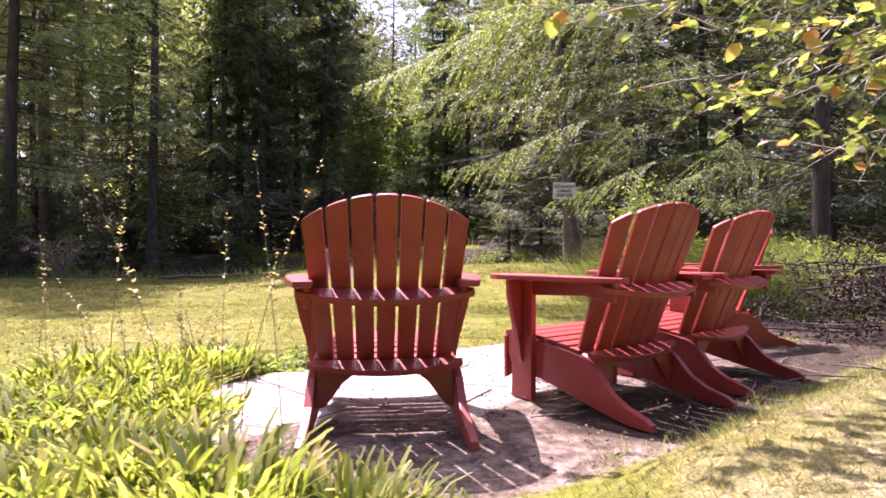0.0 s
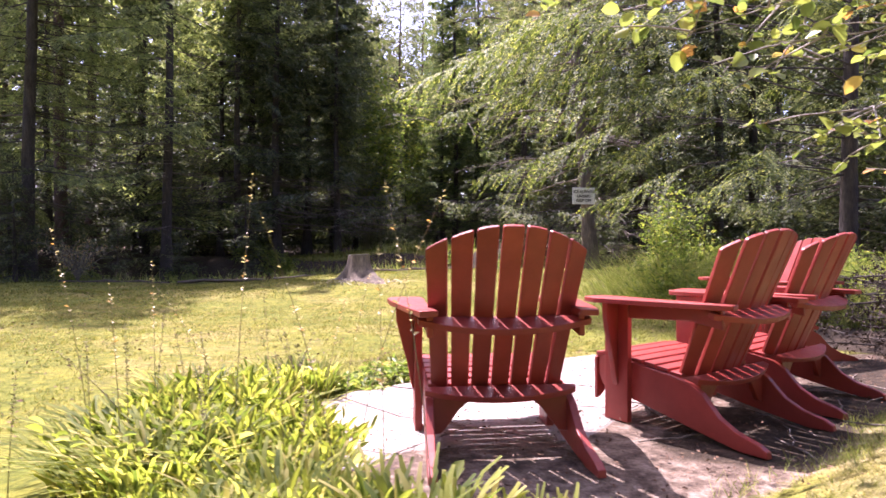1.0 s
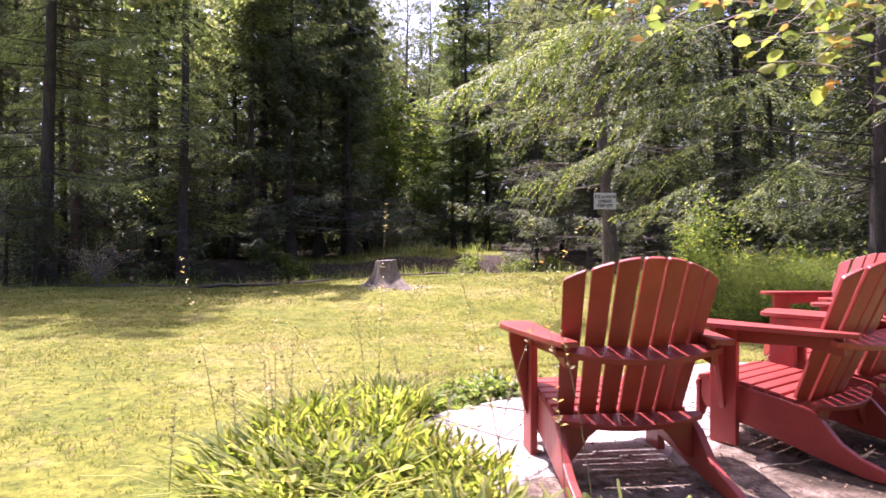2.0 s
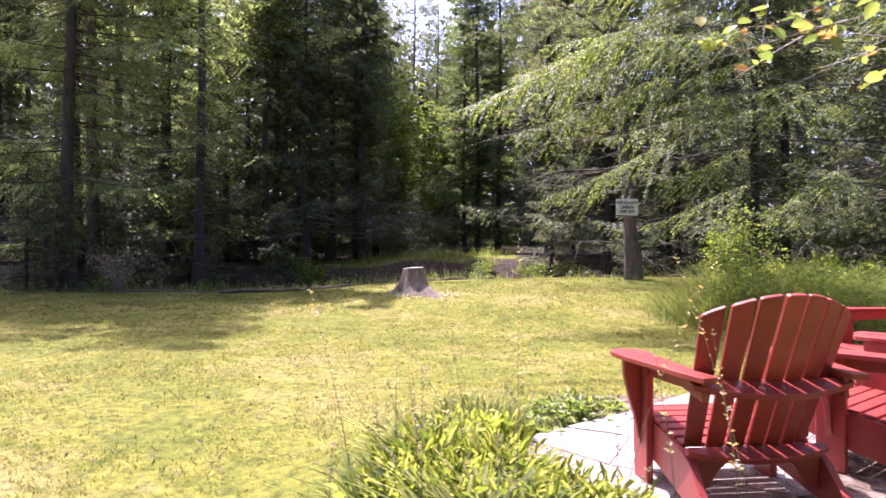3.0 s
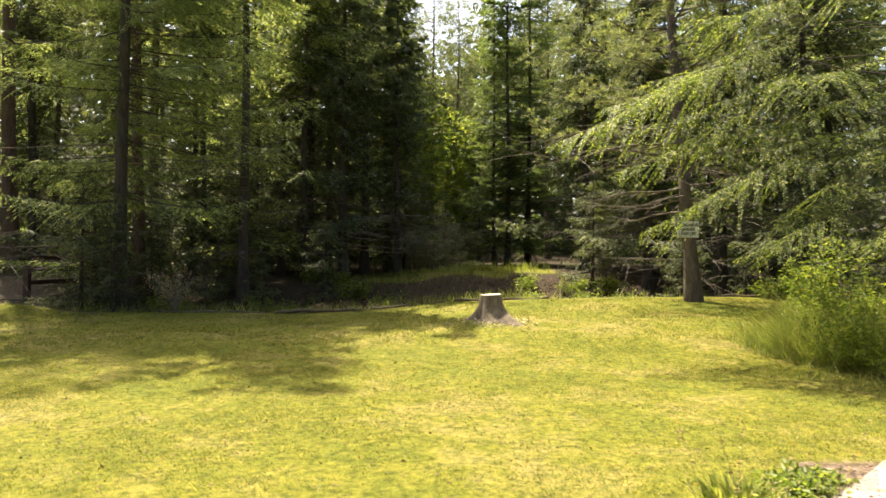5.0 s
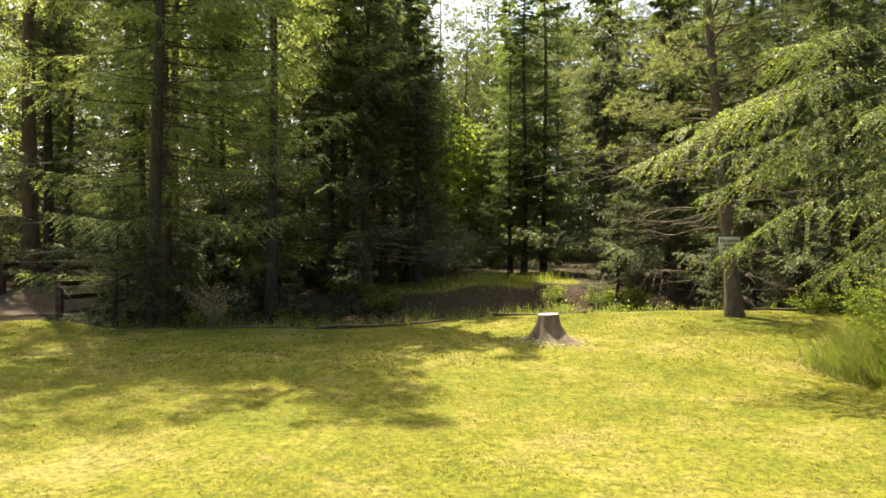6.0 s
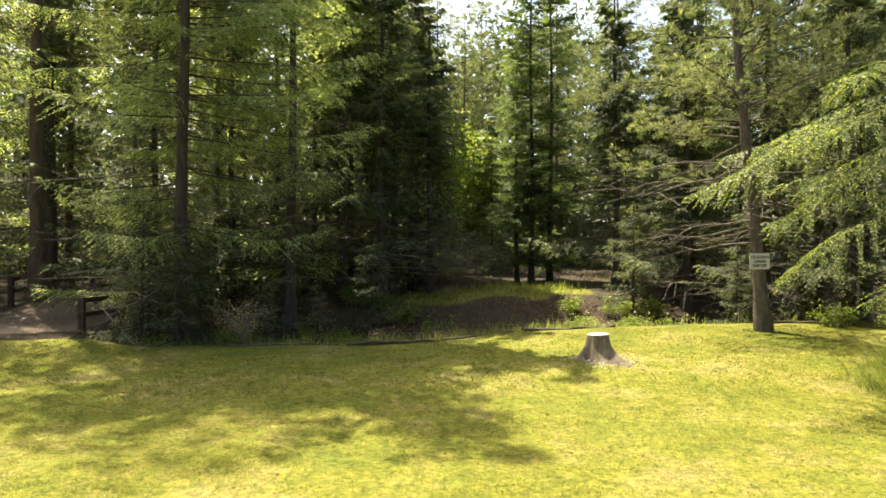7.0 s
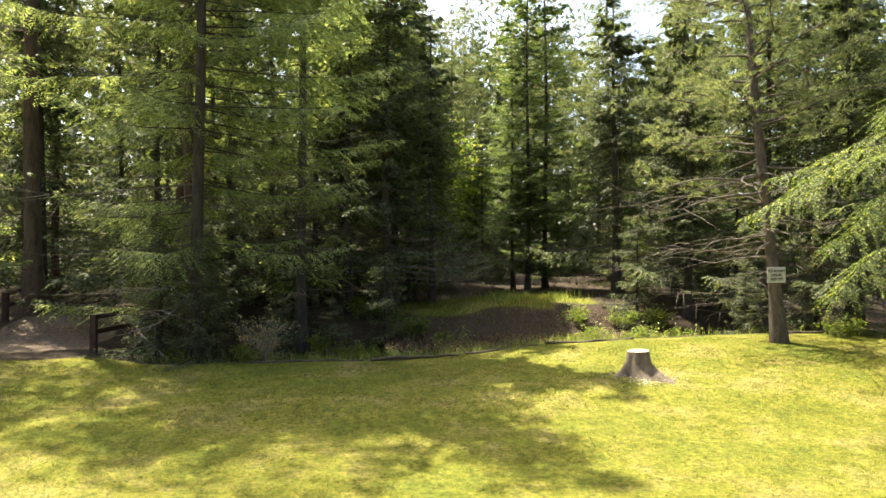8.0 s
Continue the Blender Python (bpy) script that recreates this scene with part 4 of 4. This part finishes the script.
c1 = clump((-1.30, 3.55), 0.03, 81, 420, 0.28, 0.34, 14)
c2 = shrub("bed_plant", (-1.42, 2.62), "leafy yellow-green perennial in the sunlit bed", BLADE, category="plant", group="leafy bed plants", seed=82, radius=0.36, tall=0.30, stems=70, leaf=0.075, per=30, narrow_leaf=0.19, rise=1.3)
c3 = clump((-1.66, 2.34), 0.03, 83, 360, 0.34, 0.36, 70, 2.0)
BED = [(c3, -1.62, 2.92, 80, 0.85), (c2, -1.05, 2.20, 40, 0.85), (c2, -1.60, 2.52, 160, 0.8), (c3, -1.42, 2.05, 250, 0.9), (c3, -1.28, 2.62, 130, 0.8), (c3, -1.12, 2.12, 310, 0.7), (c1, -0.88, 1.66, 20, 0.95), (c2, -1.50, 3.22, 120, 0.72), (c1, -1.30, 2.35, 60, 0.85),
       (c1, -0.55, 1.42, 310, 1.05), (c1, -0.22, 1.45, 200, 0.78), (c2, -1.20, 1.66, 280, 0.7), (c1, -0.02, 1.32, 100, 0.65), (c1, -1.0, 1.42, 170, 0.9), (c2, -0.72, 1.36, 77, 0.85)]
for src, x, y, turn, s in BED:
    q = copy_thing(src, pose(x, y, float(height(x, y)) - 0.01, 0, 0, turn))
    q.scale = (s, s, s)
creep = shrub("low_plant", (-0.72, 4.02), "low leafy plants along the paving edge", BROAD, category="plant", group="edge plants", seed=85, radius=0.26, tall=0.16, stems=26, leaf=0.055, per=14)
again(creep, -0.42, 4.22, 90, 0.8)
again(creep, -0.98, 3.82, 180, 0.9)


def stalk(at, tall, seed, spike=False):
    rng = np.random.default_rng(seed)
    t = empty("flower_stalk", pose(at[0], at[1], float(height(*at)) - 0.01), "tall thin dry flower stalk with seed pods", "plant", "flower stalks")
    s = np.linspace(0, 1, 9)
    lx, ly = rng.normal(scale=0.18, size=2)
    c = np.stack([lx * s ** 1.5, ly * s ** 1.5, s], 1) * tall
    put("stem", array_mesh("stem", *tube_arrays(c, 0.0020 * (1.15 - s * 0.8), 5)), STALK, t)
    n = 40 if spike else 24
    q = np.sort(rng.uniform(0.6 if spike else 0.5, 1.0, n))
    p = np.stack([np.interp(q, s, c[:, i]) for i in range(3)], 1)
    az = np.arange(n) * 2.4
    d = np.stack([np.cos(az), np.sin(az), 0.6 + 0 * az], 1)
    L = 0.011 + 0 * q if spike else 0.014 * (1.3 - q) + 0.007
    put("seed_head", array_mesh("seed_head", *oval_leaves(p, d, L * rng.uniform(0.6, 1.5, n), L * 0.55, rng)), STALK if spike else PODS, t)["kind"] = "stuff"


for k, (x, y, h) in enumerate([(-0.80, 2.45, 1.12), (-1.25, 2.30, 1.15), (-1.40, 2.75, 0.72), (-0.98, 3.25, 0.72), (-1.12, 3.45, 0.60), (-1.62, 2.2, 0.75), (-0.50, 1.95, 1.10), (-0.63, 1.75, 0.85), (-0.78, 1.88, 0.95), (-1.75, 2.75, 0.8), (-1.9, 2.5, 0.95)]):
    stalk((x, y), h, 90 + k)
rk = random.Random(31)
for k in range(16):
    stalk((rk.uniform(-1.95, -0.95), rk.uniform(1.9, 3.4)), rk.uniform(0.42, 0.60), 110 + k, True)


# ---- overhanging leafy branches beside the chairs ----
def overhang():
    rng = np.random.default_rng(17)
    t = empty("leafy_tree", pose(3.9, 2.9, float(height(3.9, 2.9)) - 0.05), "young broad-leaved tree with yellow-green leaves over the chairs", "tree")
    base_z = float(height(3.9, 2.9)) - 0.05
    org = np.array([3.9, 2.9, base_z])
    wood, twigs = [tube_arrays(np.array([[0, 0, 0], [0.05, 0, 1.2], [0.0, 0.1, 2.6], [-0.1, 0.1, 4.4]]), np.array([0.09, 0.075, 0.055, 0.02]), 8)], []
    ends = [((3.85, 2.95, 2.55), (0.18, 2.35, 1.99)), ((3.85, 2.95, 2.35), (0.75, 2.15, 1.95)), ((3.85, 2.95, 1.95), (1.35, 2.55, 1.47)), ((3.85, 2.95, 2.85), (0.95, 2.65, 2.20)),
            ((3.85, 3.0, 3.15), (1.2, 3.6, 2.60)), ((3.85, 3.0, 3.45), (0.85, 4.4, 2.80)), ((3.85, 3.2, 2.65), (2.0, 3.6, 2.10)), ((3.85, 3.2, 2.25), (2.15, 3.3, 1.80)), ((3.85, 3.2, 3.15), (1.5, 3.9, 2.45)), ((3.85, 2.95, 1.85), (1.75, 2.75, 1.37)), ((3.85, 2.95, 2.45), (1.35, 2.30, 1.87)), ((3.85, 2.95, 2.25), (1.7, 2.9, 1.80)),
            ((3.85, 2.95, 2.45), (0.45, 2.3, 1.85)), ((3.85, 2.95, 2.65), (0.30, 2.5, 1.95)), ((3.85, 2.95, 2.25), (0.88, 2.35, 1.75)), ((3.85, 2.95, 2.15), (1.08, 2.6, 1.70)), ((3.85, 2.95, 2.55), (0.62, 2.2, 1.97)),
            ((3.85, 3.0, 2.7), (-0.35, 2.9, 2.05)), ((3.85, 3.0, 2.6), (0.02, 2.7, 1.96)), ((3.85, 2.95, 2.2), (0.36, 2.15, 1.66)), ((3.85, 2.9, 2.1), (0.56, 1.95, 1.56)), ((3.85, 2.9, 1.9), (0.95, 2.15, 1.40)), ((3.85, 2.9, 1.8), (1.12, 2.3, 1.30)), ((3.85, 2.9, 1.6), (1.38, 2.45, 1.12))]
    lv = []
    for a, b in ends:
        a, b = np.array(a), np.array(b)
        s = np.linspace(0, 1, 9)
        c = a + (b - a) * s[:, None] + np.array([0, 0, 1]) * (0.22 * np.sin(s * np.pi))[:, None] + rng.normal(scale=0.02, size=(9, 3))
        twigs.append(tube_arrays(c - org, 0.015 * (1.08 - s), 5))
        for _ in range(20):
            q = rng.uniform(0.4, 1.0)
            p = np.array([np.interp(q, s, c[:, i]) for i in range(3)])
            e = p + unit((b - a)) * rng.uniform(0.05, 0.25) + rng.normal(scale=0.11, size=3)
            twigs.append(tube_arrays(np.array([p, (p + e) / 2 + [0, 0, 0.012], e]) - org, np.array([0.004, 0.003, 0.0018]), 4))
            n = rng.integers(3, 7)
            u = rng.uniform(0.3, 1.05, n)[:, None]
            lb = p + (e - p) * u
            d = unit(rng.normal(size=(n, 3)) * [1, 1, 0.5] + unit(b - a) * 0.5)
            L = 0.032 + 0.062 * rng.random(n) ** 1.4
            lv.append(round_leaves(lb - org, d, L, L * rng.uniform(0.6, 0.8, n), rng))
    put("trunk", array_mesh("trunk", *joined(wood), True), BARK, t)
    put("branchwork", array_mesh("branchwork", *joined(twigs), True), TWIGBARK, t)["kind"] = "stuff"
    put("foliage", array_mesh("foliage", *joined(lv)), AUTUMN, t)["kind"] = "stuff"


overhang()


# ---- sign, fence, logs ----
def build_sign():
    s = empty("warning_sign", pose(2.92, 14.95, 2.22, 0, 0, 8), "small white warning sign with black lettering on the pine trunk", "sign")
    part("sign_board", board([(-0.28, -0.20), (0.28, -0.20), (0.28, 0.20), (-0.28, 0.20)], "y", 0.018), WHITE_SIGN, s)
    for text, z in (("ICE ALWAYS", 0.085), ("UNSAFE", -0.02), ("KEEP OFF", -0.125)):
        cu = bpy.data.curves.new("words", "FONT")
        cu.body, cu.size, cu.align_x, cu.extrude, cu.offset = text, 0.092, "CENTER", 0.002, 0.003
        tmp = bpy.data.objects.new("tmp_words", cu)
        me = bpy.data.meshes.new_from_object(tmp)
        bpy.data.objects.remove(tmp)
        ob = put("lettering", me, BLACK_TEXT, s)
        ob.matrix_local = Matrix.Translation((0, -0.0125, z - 0.015)) @ Matrix.Rotation(radians(90), 4, "X")


build_sign()


def beam(name, a, b, wide_, tall_, mat, parent):
    a, b = Vector(a), Vector(b)
    d = b - a
    m = Matrix.Translation((a + b) / 2) @ d.to_track_quat("X", "Z").to_matrix().to_4x4()
    h = d.length / 2
    return part(name, board([(-h, -tall_ / 2), (h, -tall_ / 2), (h, tall_ / 2), (-h, tall_ / 2)], "y", wide_, m, 0.008), mat, parent)


def build_fence(spots, label):
    f = empty("rail_fence", Matrix.Identity(4), label, "fence", "rail fences")
    tops = []
    for x, y in spots:
        z = float(height(x, y))
        beam("post", (x, y, z - 0.3), (x, y, z + 0.98), 0.15, 0.15, FENCEWOOD, f)
        tops.append(Vector((x, y, z)))
    for a, b in zip(tops, tops[1:]):
        for h in (0.90, 0.52):
            beam("rail", a + Vector((0, 0.09, h)), b + Vector((0, 0.09, h)), 0.05, 0.13, FENCEWOOD, f)


build_fence([(-14.5, 17.1), (-14.3, 19.5), (-14.1, 21.9)], "dark brown wooden rail fence beside the dirt path")
build_fence([(-19.0, 21.5), (-18.85, 23.9), (-18.7, 26.3), (-18.5, 28.7)], "dark brown wooden rail fence on the path's far side")


def log(a, b, r, seed):
    rng = np.random.default_rng(seed)
    s = np.linspace(0, 1, 8)
    c = np.array(a) + (np.array(b) - np.array(a)) * s[:, None] + rng.normal(scale=0.02, size=(8, 3))
    v, f = tube_arrays(c, r * (1 - 0.25 * s) * rng.uniform(0.93, 1.07, 8), 9)
    tagged(put("edge_log", array_mesh("edge_log", v, f, True), LOGWOOD), "weathered brown log lying along the lawn edge", "log", "edge logs")


LOGS = [(-10.4, -7.6), (-7.4, -5.1), (-4.9, -3.0), (-2.7, -0.2), (4.4, 7.4)]
for k, (xa, xb) in enumerate(LOGS):
    ya, yb = float(lawn_edge(xa)) - 0.05, float(lawn_edge(xb)) - 0.05
    log((xa, ya, float(height(xa, ya)) + 0.02), (xb, yb, float(height(xb, yb)) + 0.015), 0.045, 120 + k)


# ---- far woods ----
def far_woods():
    rng = np.random.default_rng(77)
    V = []
    for n, r0, r1, top, power, length, wid in ((20000, 60, 70, 24, 1.0, 1.7, 0.75), (52000, 50, 62, 25, 1.1, 0.65, 0.22)):
        az = rng.uniform(radians(28), radians(150), n)
        r = rng.uniform(r0, r1, n)
        p = np.stack([r * np.cos(az) - 3, r * np.sin(az), 0.8 + (top - 5 * np.exp(-((az - 1.575) / 0.05) ** 2) - 10 * np.exp(-((az - 1.24) / 0.05) ** 2)) * rng.random(n) ** power], 1)
        V.append(lozenges(p, rng.normal(size=(n, 3)) * [1, 1, 0.6] + [0, 0, -0.5], length * rng.uniform(0.6, 1.3, n), wid * rng.uniform(0.6, 1.3, n), rng))
    # low thicket between the trunks
    n = 13000
    az, r = rng.uniform(radians(35), radians(152), n), rng.uniform(43, 50, n)
    p = np.stack([r * np.cos(az) - 3, r * np.sin(az), 0.8 + 11 * rng.random(n) ** 1.4], 1)
    V.append(lozenges(p, rng.normal(size=(n, 3)) + [0, 0, -0.5], rng.uniform(0.7, 1.5, n), rng.uniform(0.3, 0.6, n), rng))
    # unseen leaf screen added behind the walk, to cut the sky fill
    n = 15000
    az, r = rng.uniform(radians(172), radians(368), n), rng.uniform(17, 26, n)
    p = np.stack([r * np.cos(az) - 3, r * np.sin(az), 0.3 + 17 * rng.random(n)], 1)
    V.append(lozenges(p, rng.normal(size=(n, 3)) + [0, 0, -0.5], rng.uniform(0.8, 1.8, n), rng.uniform(0.5, 0.9, n), rng))
    V = np.concatenate(V)
    tagged(put("far_woods", array_mesh("far_woods", V, quads(len(V) // 4)), SPRUCE), "dense woods beyond the clearing, plus an added unseen leaf screen behind", "woods", kind="stuff")


far_woods()
bright = shrub("broadleaf_tree", (-4.3, 33.0), "bright green broad-leaved tree deep in the forest", BROAD, category="tree", group="broadleaf trees", seed=75, radius=1.9, tall=12.5, stems=60, leaf=0.26, per=70)
again(bright, -1.6, 37.5, 100, 0.9)
again(bright, 3.4, 24.5, 190, 0.35)


# ---- fallen leaves and twigs ----
def litter(name, label, seed, n, x0, x1, y0, y1, keep, size, lift=0.0, mat=LITTER):
    spots = scatter(seed, n, x0, x1, y0, y1, keep)
    rng = np.random.default_rng(seed)
    k = len(spots)
    z = np.maximum(height(spots[:, 0], spots[:, 1]), lift) + 0.008
    b = np.stack([spots[:, 0], spots[:, 1], z], 1)
    d = rng.normal(size=(k, 3)) * [1, 1, 0.25]
    V = lozenges(b, d, size * rng.uniform(0.5, 1.4, k), size * rng.uniform(0.25, 0.7, k), rng, np.array([0, 0, 1.0]))
    tagged(put(name, array_mesh(name, V, quads(k)), mat), label, "fallen leaves", kind="stuff")


litter("lawn_litter", "small brown fallen leaves scattered over the lawn", 201, 5200, -12, 3, 3, 14, on_lawn, 0.034, 0.012)
litter("patio_litter", "brown leaves and needles on the paving and soil", 202, 6500, -1.0, 3.2, 1.6, 4.8, lambda x, y: np.clip(cover(x, y)[0] + 0.06, 0, 1), 0.02, PAVE - 0.004)
litter("bank_litter", "brown fallen leaves and bark on the ditch bank", 204, 6000, -7, 3.5, 17.5, 22.5, lambda x, y: np.clip(cover(x, y)[1], 0, 1), 0.10)
litter("stump_chips", "pale wood chips round the stump foot", 203, 1500, -3.0, -1.2, 11.3, 12.8, lambda x, y: np.exp(-((x + 2.1) ** 2 + (y - 11.85) ** 2) / 0.3), 0.05, mat=CUTWOOD)


def twig(at, seed):
    rng = np.random.default_rng(seed)
    az, L = rng.uniform(0, 6.28), rng.uniform(0.15, 0.5)
    s = np.linspace(-0.5, 0.5, 5)
    c = np.stack([np.cos(az) * s, np.sin(az) * s, 0 * s], 1) * L + rng.normal(scale=0.01, size=(5, 3))
    c[:, 2] = np.abs(c[:, 2]) * 0.5
    ob = put("twig", array_mesh("twig", *tube_arrays(c, 0.004 * (1.2 - np.abs(s)), 5)), DEADWOOD)
    ob.location = (at[0], at[1], max(float(height(*at)), PAVE if at[1] > 2.6 else 0) + 0.006)
    tagged(ob, "dry grey fallen twig on the soil", "twig", "fallen twigs")


rt = random.Random(9)
for k in range(46):
    twig((rt.uniform(0.5, 2.9), rt.uniform(2.5, 4.4)), 300 + k)


# ---- heap of cut branches, its shade put into the dark colours ----
def brush_pile(at, seed, count, radius):
    rng = np.random.default_rng(seed)
    t = empty("brush_pile", pose(at[0], at[1], float(height(*at))), "heap of cut branches and dead leaves, coloured dark for shade", "brush pile", "brush piles")
    leaves = []
    for k in range(count):
        az, tilt, L = rng.uniform(0, 6.28), rng.uniform(-0.15, 0.35), rng.uniform(0.6, 1.6)
        c0 = np.array([rng.normal(scale=radius * 0.4), rng.normal(scale=radius * 0.4), rng.uniform(0.02, 0.62)])
        s = np.linspace(-0.5, 0.5, 6)
        c = c0 + np.stack([np.cos(az) * s, np.sin(az) * s, tilt * s + 0.1 * s * s], 1) * L + rng.normal(scale=0.015, size=(6, 3))
        c[:, 2] = np.maximum(c[:, 2], 0.01)
        put("branch", array_mesh("branch", *tube_arrays(c, rng.uniform(0.003, 0.010) * (1.05 - 0.8 * (s + 0.5)), 5)), BARK if k % 18 else DEADWOOD, t)
        n = 70
        b = c[rng.integers(1, 6, n)] + rng.normal(scale=0.05, size=(n, 3))
        leaves.append(oval_leaves(np.maximum(b, [-9, -9, 0.01]), rng.normal(size=(n, 3)), rng.uniform(0.02, 0.055, n), rng.uniform(0.01, 0.022, n), rng))
    put("dead_leaves", array_mesh("dead_leaves", *joined(leaves)), BRUSHLEAF_SHADE, t)["kind"] = "stuff"


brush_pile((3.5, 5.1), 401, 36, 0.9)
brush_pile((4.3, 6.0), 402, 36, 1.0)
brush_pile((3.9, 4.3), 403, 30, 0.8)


# ---- bare pale shrubs at the edge of the woods ----
def bare_shrub(at, seed, tall, stems):
    rng = np.random.default_rng(seed)
    t = empty("bare_shrub", pose(at[0], at[1], float(height(*at)) - 0.02), "pale dry twiggy shrub with few withered leaves", "shrub", "dry shrubs")
    wood, lv = [], []
    for _ in range(stems):
        az, out = rng.uniform(0, 6.28), rng.uniform(0.15, 0.75) * tall
        s = np.linspace(0, 1, 7)
        c = np.stack([np.cos(az) * out * s ** 1.3, np.sin(az) * out * s ** 1.3, tall * rng.uniform(0.6, 1.05) * s ** 0.85], 1) + rng.normal(scale=0.025, size=(7, 3)) * s[:, None]
        wood.append(tube_arrays(c, 0.009 * (1.15 - s), 4))
        for _k in range(9):
            p = c[rng.integers(2, 7)]
            e = p + unit(np.array([np.cos(az), np.sin(az), 0.3]) + rng.normal(scale=0.7, size=3)) * rng.uniform(0.12, 0.35)
            wood.append(tube_arrays(np.array([p, (p + e) / 2 + [0, 0, 0.02], e]), np.array([0.006, 0.005, 0.003]), 3))
            n = 3
            lv.append(oval_leaves(e + rng.normal(scale=0.05, size=(n, 3)), rng.normal(size=(n, 3)), rng.uniform(0.03, 0.06, n), rng.uniform(0.015, 0.03, n), rng))
    put("stemwork", array_mesh("stemwork", *joined(wood)), TWIGBARK, t)["kind"] = "stuff"
    put("withered_foliage", array_mesh("withered_foliage", *joined(lv)), PODS, t)["kind"] = "stuff"


for k, (x, y, tall, stems) in enumerate([(-10.05, 16.25, 1.1, 26), (-13.7, 18.9, 1.9, 22), (-16.0, 26.0, 2.6, 26), (-19.8, 20.6, 2.6, 30), (0.1, 19.2, 0.6, 12)]):
    bare_shrub((x, y), 500 + k, tall, stems)
